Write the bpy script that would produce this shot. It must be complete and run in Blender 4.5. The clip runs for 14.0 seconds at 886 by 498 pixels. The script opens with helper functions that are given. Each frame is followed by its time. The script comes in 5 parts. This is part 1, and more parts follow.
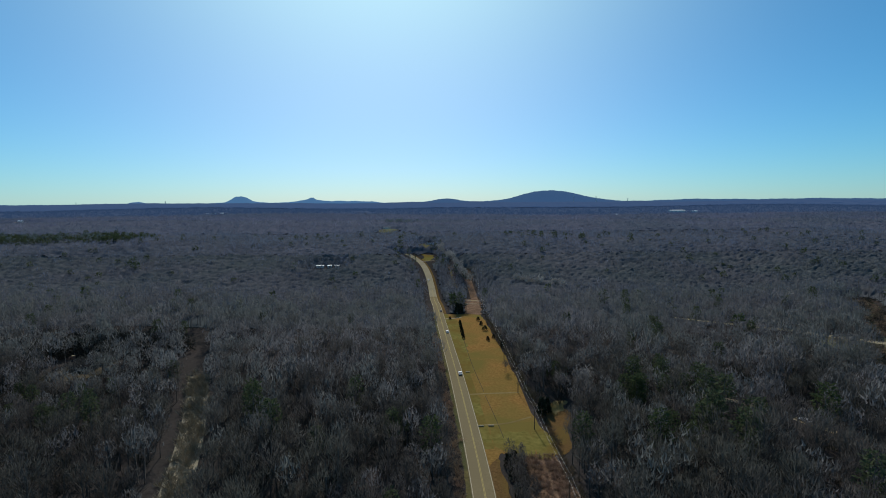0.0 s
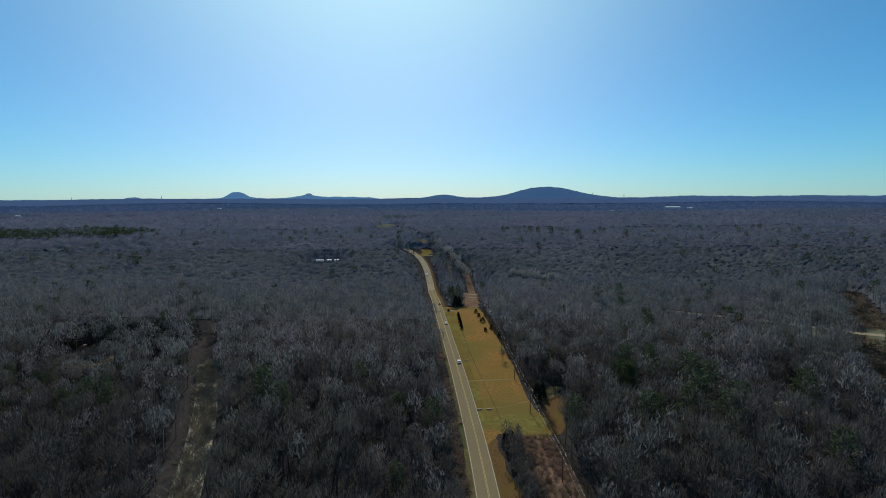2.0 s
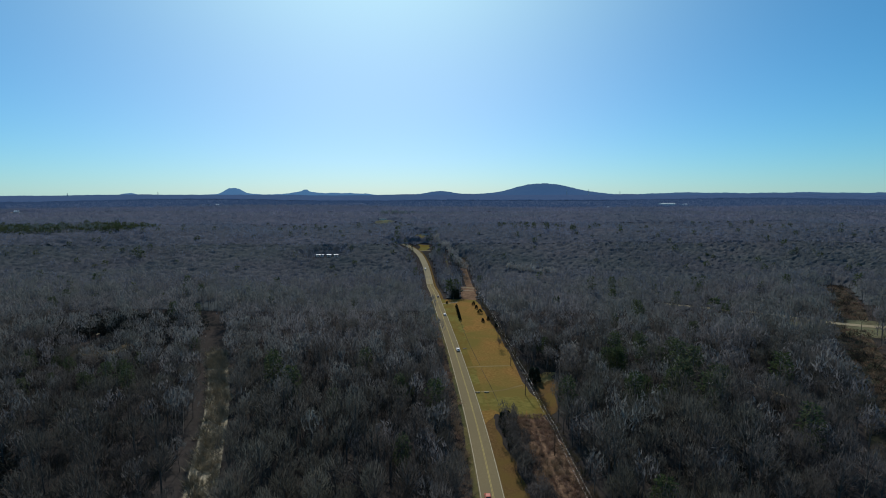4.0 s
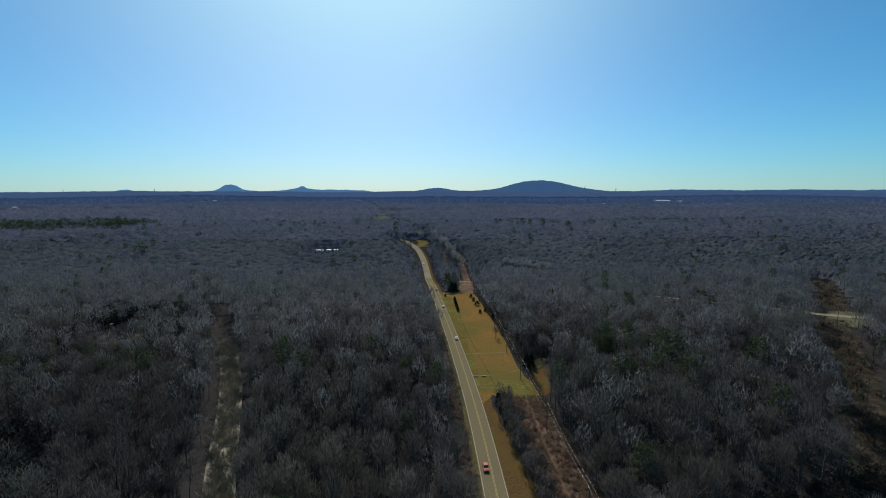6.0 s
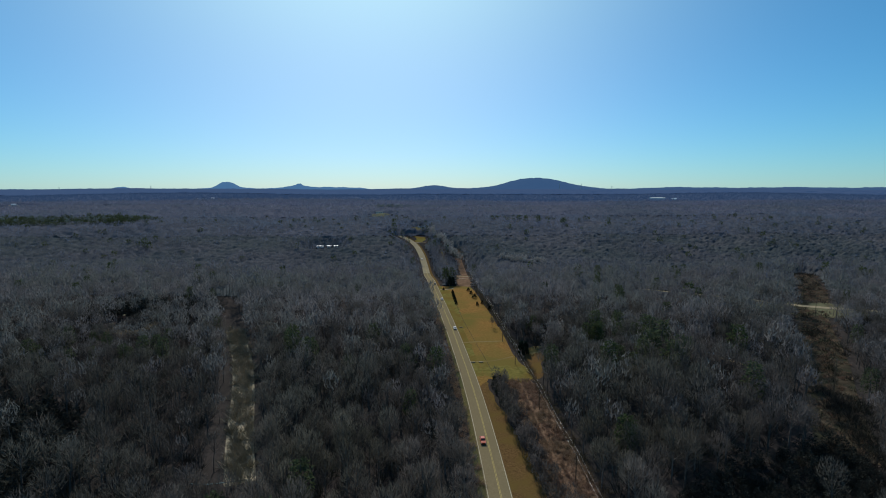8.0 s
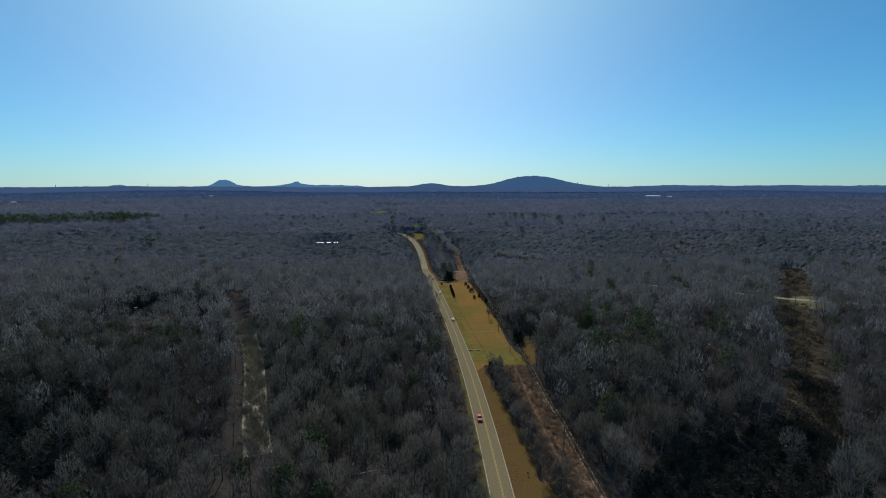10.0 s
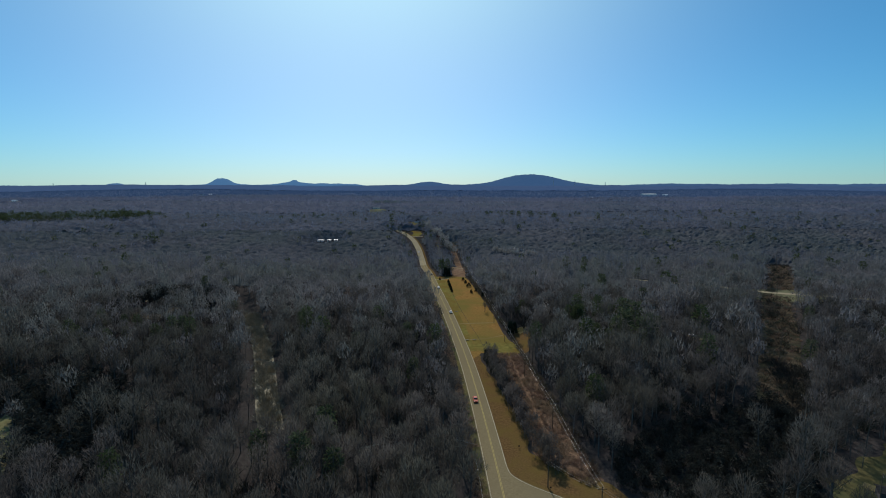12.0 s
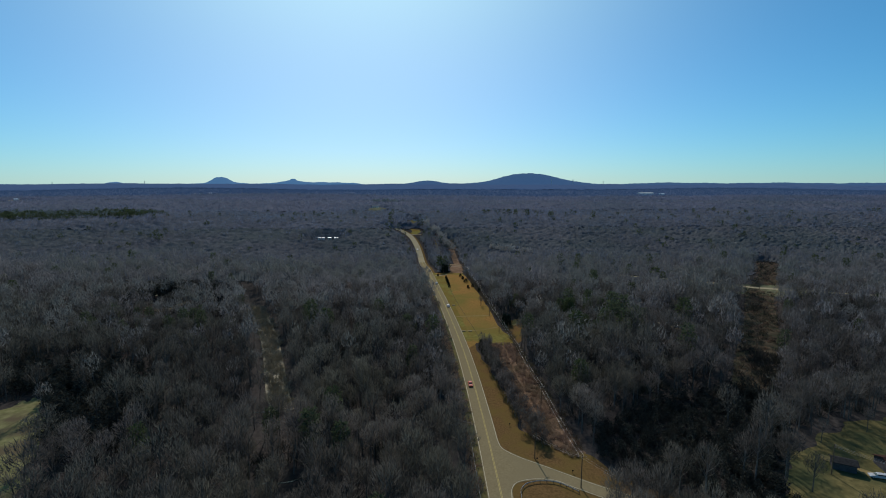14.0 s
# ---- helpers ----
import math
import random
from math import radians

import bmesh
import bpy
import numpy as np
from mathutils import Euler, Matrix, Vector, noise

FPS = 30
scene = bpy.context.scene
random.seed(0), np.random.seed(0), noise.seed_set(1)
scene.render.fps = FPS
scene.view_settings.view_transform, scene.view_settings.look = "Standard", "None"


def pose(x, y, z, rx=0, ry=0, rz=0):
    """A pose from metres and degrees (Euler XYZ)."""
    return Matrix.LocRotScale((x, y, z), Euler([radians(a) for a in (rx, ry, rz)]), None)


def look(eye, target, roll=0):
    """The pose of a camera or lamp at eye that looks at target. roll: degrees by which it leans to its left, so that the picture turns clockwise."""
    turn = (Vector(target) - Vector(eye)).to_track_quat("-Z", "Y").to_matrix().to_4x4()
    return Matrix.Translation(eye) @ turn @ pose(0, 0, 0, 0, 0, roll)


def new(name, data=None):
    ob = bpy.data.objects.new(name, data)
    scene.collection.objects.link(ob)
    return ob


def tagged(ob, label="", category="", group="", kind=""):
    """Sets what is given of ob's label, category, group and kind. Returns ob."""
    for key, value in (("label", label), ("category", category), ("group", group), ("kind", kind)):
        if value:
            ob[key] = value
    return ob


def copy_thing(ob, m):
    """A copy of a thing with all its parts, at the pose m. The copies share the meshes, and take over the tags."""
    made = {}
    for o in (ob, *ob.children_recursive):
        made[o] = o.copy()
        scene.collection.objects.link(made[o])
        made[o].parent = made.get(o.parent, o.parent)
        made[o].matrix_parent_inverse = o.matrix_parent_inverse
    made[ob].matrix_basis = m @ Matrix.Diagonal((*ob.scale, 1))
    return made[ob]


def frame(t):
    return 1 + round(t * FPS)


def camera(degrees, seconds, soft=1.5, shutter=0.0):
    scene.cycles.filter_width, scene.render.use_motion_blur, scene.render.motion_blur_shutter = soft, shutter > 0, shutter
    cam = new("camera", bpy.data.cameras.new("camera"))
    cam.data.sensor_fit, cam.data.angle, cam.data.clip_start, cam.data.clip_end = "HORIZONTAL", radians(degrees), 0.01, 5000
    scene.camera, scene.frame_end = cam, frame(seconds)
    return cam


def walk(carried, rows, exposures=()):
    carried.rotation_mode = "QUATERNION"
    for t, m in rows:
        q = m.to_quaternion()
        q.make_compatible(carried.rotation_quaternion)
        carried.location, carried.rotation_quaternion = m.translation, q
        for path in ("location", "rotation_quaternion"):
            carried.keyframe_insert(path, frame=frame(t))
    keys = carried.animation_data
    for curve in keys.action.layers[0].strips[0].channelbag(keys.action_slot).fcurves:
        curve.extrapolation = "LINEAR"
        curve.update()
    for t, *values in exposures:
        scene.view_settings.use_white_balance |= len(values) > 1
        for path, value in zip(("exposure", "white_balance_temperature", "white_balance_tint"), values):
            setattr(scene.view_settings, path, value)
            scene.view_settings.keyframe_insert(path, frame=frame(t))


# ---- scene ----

# ---- camera and its flight ----
cam = camera(84.0, 14.0, 1.0)
PATH = [
    (0.0, pose(0.00, 0.00, 92.00, 84.226, 0.362, 0.000)),
    (1.0, pose(-0.85, -4.59, 91.70, 84.002, 0.276, -0.183)),
    (2.0, pose(-1.72, -9.91, 91.41, 83.784, 0.204, -0.373)),
    (3.3, pose(-2.88, -17.67, 91.03, 83.513, 0.129, -0.626)),
    (4.5, pose(-3.97, -25.46, 90.71, 83.281, 0.077, -0.863)),
    (5.5, pose(-4.86, -32.27, 90.46, 83.102, 0.045, -1.060)),
    (6.5, pose(-5.74, -39.27, 90.25, 82.939, 0.023, -1.254)),
    (7.5, pose(-6.57, -46.41, 90.08, 82.792, 0.008, -1.444)),
    (8.5, pose(-7.33, -53.62, 89.94, 82.661, -0.001, -1.624)),
    (9.5, pose(-8.01, -60.87, 89.86, 82.546, -0.005, -1.793)),
    (10.5, pose(-8.56, -68.15, 89.82, 82.445, -0.008, -1.946)),
    (11.5, pose(-8.96, -75.47, 89.84, 82.358, -0.011, -2.079)),
    (12.5, pose(-9.17, -82.85, 89.91, 82.283, -0.018, -2.189)),
    (13.3, pose(-9.18, -88.82, 90.02, 82.228, -0.027, -2.256)),
    (14.0, pose(-9.04, -94.12, 90.14, 82.185, -0.040, -2.298)),
]
walk(cam, PATH)

# ---- sky and sun ----
SUN_EL, SUN_AZ = radians(38), radians(-7)
world = bpy.data.worlds.new("sky")
scene.world = world
world.use_nodes = True
wt = world.node_tree
sky = wt.nodes.new("ShaderNodeTexSky")
sky.sky_type, sky.sun_disc = "NISHITA", False
sky.sun_elevation, sky.sun_rotation = SUN_EL, SUN_AZ
sky.altitude, sky.air_density, sky.dust_density, sky.ozone_density = 200, 1.0, 0.0, 4.0
sat = wt.nodes.new("ShaderNodeHueSaturation")
sat.inputs["Saturation"].default_value = 1.0
tint = wt.nodes.new("ShaderNodeMix")
tint.data_type, tint.blend_type = "RGBA", "MULTIPLY"
tint.inputs[0].default_value = 1.0
wt.links.new(sky.outputs[0], sat.inputs["Color"])
wt.links.new(sat.outputs[0], tint.inputs[6])
spot = wt.nodes.new("ShaderNodeTexCoord")
dot = wt.nodes.new("ShaderNodeVectorMath")
dot.operation = "DOT_PRODUCT"
dot.inputs[1].default_value = (math.sin(SUN_AZ) * math.cos(SUN_EL), math.cos(SUN_AZ) * math.cos(SUN_EL), math.sin(SUN_EL))
floor_zero = wt.nodes.new("ShaderNodeMath")
floor_zero.operation = "MAXIMUM"
floor_zero.inputs[1].default_value = 0.0
fade = wt.nodes.new("ShaderNodeMath")
fade.operation = "POWER"
fade.inputs[1].default_value = 10.0
veil = wt.nodes.new("ShaderNodeMix")
veil.data_type = "RGBA"
veil.inputs[6].default_value, veil.inputs[7].default_value = (0, 0, 0, 1), (7.2, 9.2, 6.0, 1)
both = wt.nodes.new("ShaderNodeMix")
both.data_type, both.blend_type = "RGBA", "ADD"
both.inputs[0].default_value = 1.0
wt.links.new(spot.outputs["Generated"], dot.inputs[0])
wt.links.new(dot.outputs["Value"], floor_zero.inputs[0])
wt.links.new(floor_zero.outputs[0], fade.inputs[0])
wt.links.new(fade.outputs[0], veil.inputs[0])
wt.links.new(tint.outputs[2], both.inputs[6])
wt.links.new(veil.outputs[2], both.inputs[7])
# pale haze low in the sky under the sun
parts = wt.nodes.new("ShaderNodeSeparateXYZ")
low = wt.nodes.new("ShaderNodeMath")
low.operation = "SUBTRACT"
low.use_clamp = True
low.inputs[0].default_value = 1.0
lower = wt.nodes.new("ShaderNodeMath")
lower.operation = "POWER"
lower.inputs[1].default_value = 6.0
wider = wt.nodes.new("ShaderNodeMath")
wider.operation = "POWER"
wider.inputs[1].default_value = 8.0
amount = wt.nodes.new("ShaderNodeMath")
amount.operation = "MULTIPLY"
haze = wt.nodes.new("ShaderNodeMix")
haze.data_type = "RGBA"
haze.inputs[6].default_value, haze.inputs[7].default_value = (0, 0, 0, 1), (12.5, 1.0, 0.0, 1)
total = wt.nodes.new("ShaderNodeMix")
total.data_type, total.blend_type = "RGBA", "ADD"
total.inputs[0].default_value = 1.0
wt.links.new(spot.outputs["Generated"], parts.inputs[0])
wt.links.new(parts.outputs[2], low.inputs[1])
wt.links.new(low.outputs[0], lower.inputs[0])
wt.links.new(floor_zero.outputs[0], wider.inputs[0])
wt.links.new(lower.outputs[0], amount.inputs[0])
tone = wt.nodes.new("ShaderNodeMix")
tone.data_type = "RGBA"
tone.inputs[6].default_value, tone.inputs[7].default_value = (0.36, 0.94, 1.09, 1), (0.45, 0.80, 1.07, 1)
wt.links.new(lower.outputs[0], tone.inputs[0])
wt.links.new(tone.outputs[2], tint.inputs[7])
wt.links.new(wider.outputs[0], amount.inputs[1])
wt.links.new(amount.outputs[0], haze.inputs[0])
wt.links.new(both.outputs[2], total.inputs[6])
wt.links.new(haze.outputs[2], total.inputs[7])
wt.links.new(total.outputs[2], wt.nodes["Background"].inputs[0])
wt.nodes["Background"].inputs[1].default_value = 0.085
sun = new("sun", bpy.data.lights.new("sun", "SUN"))
sun.data.energy, sun.data.angle, sun.data.color = 3.2, radians(0.53), (1.0, 0.93, 0.86)
toward = Vector((math.sin(SUN_AZ) * math.cos(SUN_EL), math.cos(SUN_AZ) * math.cos(SUN_EL), math.sin(SUN_EL)))
sun.matrix_world = look(toward * 300, (0, 0, 0))
scene.view_settings.exposure = 0.0


# ---- materials ----
def surface(name, low, high, scale=1.0, rough=0.9, bump=0.0, patch=0.0, other=None, island=0.0, metal=0.0, obrandom=0.0, spec=0.0, through_light=0.0, own_tone=False):
    """A surface that runs from one colour to another by fine grain, with broad patches of a third colour."""
    m = bpy.data.materials.new(name)
    m.use_nodes = True
    n, l = m.node_tree.nodes, m.node_tree.links
    b = n["Principled BSDF"]
    b.inputs["Roughness"].default_value, b.inputs["Metallic"].default_value = rough, metal
    b.inputs["Specular IOR Level"].default_value = spec
    pos = n.new("ShaderNodeNewGeometry")
    grain = n.new("ShaderNodeTexNoise")
    grain.inputs["Scale"].default_value, grain.inputs["Detail"].default_value = scale, 5
    l.new(pos.outputs["Position"], grain.inputs["Vector"])
    ramp = n.new("ShaderNodeMapRange")
    ramp.inputs[1].default_value, ramp.inputs[2].default_value = 0.3, 0.7
    l.new(grain.outputs[0], ramp.inputs[0])
    mix = n.new("ShaderNodeMix")
    mix.data_type = "RGBA"
    mix.inputs[6].default_value, mix.inputs[7].default_value = (*low, 1), (*high, 1)
    if own_tone:
        tone_of = n.new("ShaderNodeAttribute")
        tone_of.attribute_name = "tone"
        l.new(tone_of.outputs["Fac"], mix.inputs[0])
    else:
        l.new(ramp.outputs[0], mix.inputs[0])
    out = mix.outputs[2]
    if other:
        broad = n.new("ShaderNodeTexNoise")
        broad.inputs["Scale"].default_value, broad.inputs["Detail"].default_value = patch, 4
        l.new(pos.outputs["Position"], broad.inputs["Vector"])
        r2 = n.new("ShaderNodeMapRange")
        r2.inputs[1].default_value, r2.inputs[2].default_value = 0.42, 0.62
        l.new(broad.outputs[0], r2.inputs[0])
        mx = n.new("ShaderNodeMix")
        mx.data_type = "RGBA"
        l.new(r2.outputs[0], mx.inputs[0])
        l.new(out, mx.inputs[6])
        mx.inputs[7].default_value = (*other, 1)
        out = mx.outputs[2]
    if island or obrandom:
        hsv = n.new("ShaderNodeHueSaturation")
        src = pos.outputs["Random Per Island"] if island else n.new("ShaderNodeObjectInfo").outputs["Random"]
        k = island or obrandom
        r3 = n.new("ShaderNodeMapRange")
        r3.inputs[3].default_value, r3.inputs[4].default_value = 1 - k, 1 + k
        l.new(src, r3.inputs[0])
        l.new(r3.outputs[0], hsv.inputs["Value"])
        l.new(out, hsv.inputs["Color"])
        out = hsv.outputs[0]
    l.new(out, b.inputs["Base Color"])
    if bump:
        bp = n.new("ShaderNodeBump")
        bp.inputs["Strength"].default_value, bp.inputs["Distance"].default_value = 0.8, bump
        l.new(grain.outputs[0], bp.inputs["Height"])
        l.new(bp.outputs[0], b.inputs["Normal"])
    if through_light:
        glow = n.new("ShaderNodeBsdfTranslucent")
        l.new(out, glow.inputs["Color"])
        blend = n.new("ShaderNodeMixShader")
        blend.inputs[0].default_value = through_light
        l.new(b.outputs[0], blend.inputs[1])
        l.new(glow.outputs[0], blend.inputs[2])
        l.new(blend.outputs[0], n["Material Output"].inputs["Surface"])
    return m


M_LITTER = surface("leaf_litter", (0.034, 0.030, 0.029), (0.070, 0.061, 0.056), 0.6, 0.95, 0.3, 0.02, (0.040, 0.037, 0.034))
M_DRYGRASS = surface("dry_grass", (0.170, 0.096, 0.030), (0.300, 0.170, 0.056), 0.9, 0.95, 0.1, 0.030, (0.160, 0.124, 0.036))
M_DIRT = surface("bare_earth", (0.084, 0.052, 0.023), (0.163, 0.099, 0.042), 1.6, 0.95, 0.1, 0.10, (0.127, 0.087, 0.030))
M_BRUSH = surface("cut_brush", (0.03, 0.026, 0.02), (0.15, 0.122, 0.08), 0.2, 0.95, 0.25, 0.07, (0.06, 0.053, 0.034))
M_LAWN = surface("lawn", (0.085, 0.074, 0.032), (0.165, 0.135, 0.058), 0.6, 0.95, 0.1, 0.08, (0.075, 0.078, 0.036))
M_ASPHALT = surface("asphalt", (0.179, 0.146, 0.082), (0.237, 0.194, 0.113), 1.5, 0.75, 0.01, 0.05, (0.197, 0.161, 0.094))
M_CONCRETE = surface("pale_concrete", (0.28, 0.24, 0.15), (0.36, 0.31, 0.20), 1.2, 0.8, 0.01, 0.1, (0.28, 0.24, 0.16))
M_WHITE = surface("road_white", (0.40, 0.36, 0.26), (0.56, 0.51, 0.38), 1.2, 0.7)
M_YELLOW = surface("road_yellow", (0.40, 0.32, 0.12), (0.50, 0.41, 0.17), 3, 0.7)
M_CUT = surface("cut_ground", (0.084, 0.054, 0.038), (0.292, 0.191, 0.124), 1.4, 0.95, 0.2, 0.2, (0.131, 0.085, 0.055))
# Dark end of the grain paints tree shadow bands onto the scrub.
M_CORRIDOR = surface("corridor_scrub_and_shade", (0.022, 0.020, 0.016), (0.125, 0.098, 0.066), 0.22, 0.95, 0.25, 0.12, (0.040, 0.041, 0.027))
M_PALE_VERGE = surface("pale_verge", (0.110, 0.112, 0.066), (0.180, 0.178, 0.108), 0.5, 0.95, 0.1, 0.08, (0.105, 0.095, 0.06))
M_WATER = surface("creek_water", (0.02, 0.022, 0.02), (0.03, 0.032, 0.028), 0.5, 0.06, 0.0, spec=1.0)
M_OLIVE = surface("greener_grass", (0.125, 0.108, 0.030), (0.200, 0.172, 0.052), 0.5, 0.95, 0.1, 0.06, (0.150, 0.105, 0.030))
M_WORN = surface("worn_track", (0.19, 0.145, 0.065), (0.27, 0.21, 0.10), 0.8, 0.95, 0.05, 0.1, (0.17, 0.13, 0.05))
M_GREEN = surface("bright_lawn", (0.123, 0.121, 0.053), (0.201, 0.190, 0.092), 0.5, 0.95, 0.1, 0.1, (0.107, 0.086, 0.053))
M_STRAW = surface("straw", (0.20, 0.168, 0.115), (0.38, 0.325, 0.232), 0.5, 0.95, 0.2, 0.15, (0.185, 0.155, 0.106))
M_STALKS = surface("dull_stalks", (0.216, 0.192, 0.139), (0.475, 0.416, 0.302), 0.5, 0.95, 0.2, 0.12, (0.259, 0.230, 0.162))
M_GRAVEL = surface("gravel", (0.22, 0.19, 0.145), (0.36, 0.32, 0.25), 2.0, 0.9, 0.05, 0.1, (0.28, 0.22, 0.13))
M_BARK = surface("bark", (0.09, 0.082, 0.072), (0.20, 0.185, 0.165), 2.0, 0.9, 0.03, obrandom=0.25)
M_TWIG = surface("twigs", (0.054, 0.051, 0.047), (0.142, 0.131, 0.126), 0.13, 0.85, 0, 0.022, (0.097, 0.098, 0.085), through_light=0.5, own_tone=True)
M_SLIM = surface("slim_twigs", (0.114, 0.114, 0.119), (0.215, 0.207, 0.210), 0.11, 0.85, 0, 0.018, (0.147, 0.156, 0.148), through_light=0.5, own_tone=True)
# Fine and upper twigs get bluer with distance: haze mixed into the base colour.
M_FINE = surface("hazed_fine_twigs", (0.101, 0.110, 0.136), (0.157, 0.163, 0.194), 0.08, 0.85, 0, 0.010, (0.114, 0.133, 0.155), through_light=0.5, own_tone=True)
M_UPPER = surface("hazed_upper_twigs", (0.126, 0.148, 0.209), (0.180, 0.204, 0.277), 0.08, 0.85, 0, 0.008, (0.136, 0.168, 0.224), through_light=0.5, own_tone=True)
M_TWIG_OWN = surface("twigs_of_tree", (0.083, 0.076, 0.067), (0.150, 0.134, 0.123), 0.05, 0.85, 0, 0.03, (0.110, 0.107, 0.086), obrandom=0.32, through_light=0.5)
M_PINE = surface("pine_needles", (0.050, 0.065, 0.037), (0.106, 0.125, 0.069), 0.3, 0.8, 0, 0.03, (0.062, 0.081, 0.037), island=0.3, through_light=0.35)
# Pale, bluish copy of the pine needles, with distance haze in its colour.
M_FARPINE = surface("hazed_pine_needles", (0.113, 0.142, 0.142), (0.196, 0.231, 0.217), 0.05, 0.9, 0, 0.01, (0.135, 0.165, 0.163), through_light=0.35)
# Blue of the far wood is painted haze.
M_FARWOOD = surface("hazed_far_wood", (0.124, 0.136, 0.190), (0.187, 0.199, 0.271), 0.02, 0.95, 0, 0.004, (0.120, 0.143, 0.187), through_light=0.5, own_tone=True)
M_WALL = surface("pale_siding", (0.62, 0.62, 0.60), (0.74, 0.74, 0.71), 1.0, 0.7)
M_GREYWALL = surface("grey_siding", (0.06, 0.06, 0.064), (0.10, 0.10, 0.105), 1.0, 0.8)
M_ROOF_RED = surface("brown_red_shingle", (0.034, 0.020, 0.017), (0.062, 0.036, 0.030), 1.5, 0.9, 0.02)
M_ROOF_DARK = surface("dark_shingle", (0.022, 0.022, 0.023), (0.045, 0.044, 0.043), 1.5, 0.9, 0.02)
M_METAL = surface("pale_metal_roof", (0.62, 0.64, 0.66), (0.78, 0.79, 0.80), 0.5, 0.35, 0, spec=0.6)
M_ROOF_PALE = surface("grey_shingle", (0.20, 0.19, 0.18), (0.30, 0.285, 0.27), 1.5, 0.9, 0.02)
M_BRICK = surface("brick", (0.20, 0.09, 0.06), (0.30, 0.15, 0.10), 3, 0.9)
M_GLASS = surface("window_glass", (0.02, 0.025, 0.03), (0.03, 0.035, 0.04), 1, 0.08, spec=0.8)
M_POLE = surface("weathered_pole", (0.10, 0.075, 0.05), (0.20, 0.15, 0.10), 3, 0.9, 0.01)
M_STEEL = surface("galvanised_steel", (0.35, 0.36, 0.37), (0.5, 0.5, 0.5), 2, 0.5, metal=0.6)
M_DARKWIRE = surface("dark_wire", (0.04, 0.04, 0.04), (0.07, 0.07, 0.07), 2, 0.6)
# Pale base colour carries the sun's glint along the wires.
M_WIRE = surface("wire", (0.55, 0.54, 0.52), (0.65, 0.64, 0.62), 2, 0.4, metal=0.5)
M_RUBBER = surface("rubber", (0.02, 0.02, 0.02), (0.04, 0.04, 0.04), 5, 0.8)
M_POST = surface("fence_white", (0.6, 0.6, 0.56), (0.75, 0.75, 0.7), 3, 0.7)


def paint(name, rgb):
    return surface(name, tuple(c * 0.93 for c in rgb), rgb, 2.0, 0.4, spec=0.25)


# ---- helpers of this scene ----
def part(name, bm, material, parent, label=""):
    me = bpy.data.meshes.new(name)
    bm.to_mesh(me)
    bm.free()
    me.materials.append(material)
    ob = new(name, me)
    ob.parent = parent
    return tagged(ob, label)


def soup(name, v, f, material, parent=None, tone=None):
    """One mesh out of numpy arrays of corners and triangles."""
    v, f = np.asarray(v, np.float32), np.asarray(f, np.int32)
    me = bpy.data.meshes.new(name)
    me.vertices.add(len(v))
    me.vertices.foreach_set("co", v.ravel())
    me.loops.add(f.size)
    me.loops.foreach_set("vertex_index", f.ravel())
    me.polygons.add(len(f))
    me.polygons.foreach_set("loop_start", np.arange(0, f.size, 3, dtype=np.int32))
    me.update(calc_edges=True)
    if tone is not None:
        me.attributes.new("tone", "FLOAT", "POINT").data.foreach_set("value", np.asarray(tone, np.float32))
    me.materials.append(material)
    ob = new(name, me)
    if parent:
        ob.parent = parent
    return ob


def box(bm, x0, x1, y0, y1, z0, z1, bevel=0.0):
    r = bmesh.ops.create_cube(bm, size=1, matrix=Matrix.LocRotScale(((x0 + x1) / 2, (y0 + y1) / 2, (z0 + z1) / 2), None, (x1 - x0, y1 - y0, z1 - z0)))
    if bevel:
        es = list({e for w in r["verts"] for e in w.link_edges})
        bmesh.ops.bevel(bm, geom=es, offset=bevel, segments=1, affect="EDGES")
    return bm


def rod(bm, a, b, r0, r1, sides=8):
    a, b = Vector(a), Vector(b)
    m = Matrix.Translation((a + b) / 2) @ (b - a).to_track_quat("Z", "Y").to_matrix().to_4x4()
    bmesh.ops.create_cone(bm, cap_ends=True, segments=sides, radius1=r0, radius2=r1, depth=(b - a).length, matrix=m)
    return bm


# ---- lie of the land ----
PROFILE_Y = (-1500, 0, 330, 420, 500, 580, 665, 920, 1800, 3000, 4800, 6000)
PROFILE_Z = (0, 0, 1, -2, -8, 2, 13, 22, 28, 36, 50, 55)
ROAD = ((-300, 8), (-120, 11.5), (0, 12.6), (40, 13.2), (80, 13.4), (144, 12.3), (221, 8.2), (296, 3.0), (373, -2.3), (476, -8.7), (546, -14),
        (592, -19.5), (632, -27.5), (662, -38), (688, -50), (720, -70), (760, -100), (800, -140))


def spline(xs, ys, q):
    """A smooth curve through points, by cubic pieces."""
    xs, ys, q = np.asarray(xs, float), np.asarray(ys, float), np.asarray(q, float)
    d = np.diff(ys) / np.diff(xs)
    h = np.diff(xs)
    m = np.concatenate([[d[0]], (d[:-1] * h[1:] + d[1:] * h[:-1]) / (h[:-1] + h[1:]), [d[-1]]])
    i = np.clip(np.searchsorted(xs, q) - 1, 0, len(xs) - 2)
    t = (q - xs[i]) / h[i]
    return ((2 * t**3 - 3 * t**2 + 1) * ys[i] + (t**3 - 2 * t**2 + t) * h[i] * m[i] + (3 * t**2 - 2 * t**3) * ys[i + 1] + (t**3 - t**2) * h[i] * m[i + 1])


def road_x(y):
    return spline([p[0] for p in ROAD], [p[1] for p in ROAD], np.clip(y, -300, 800))


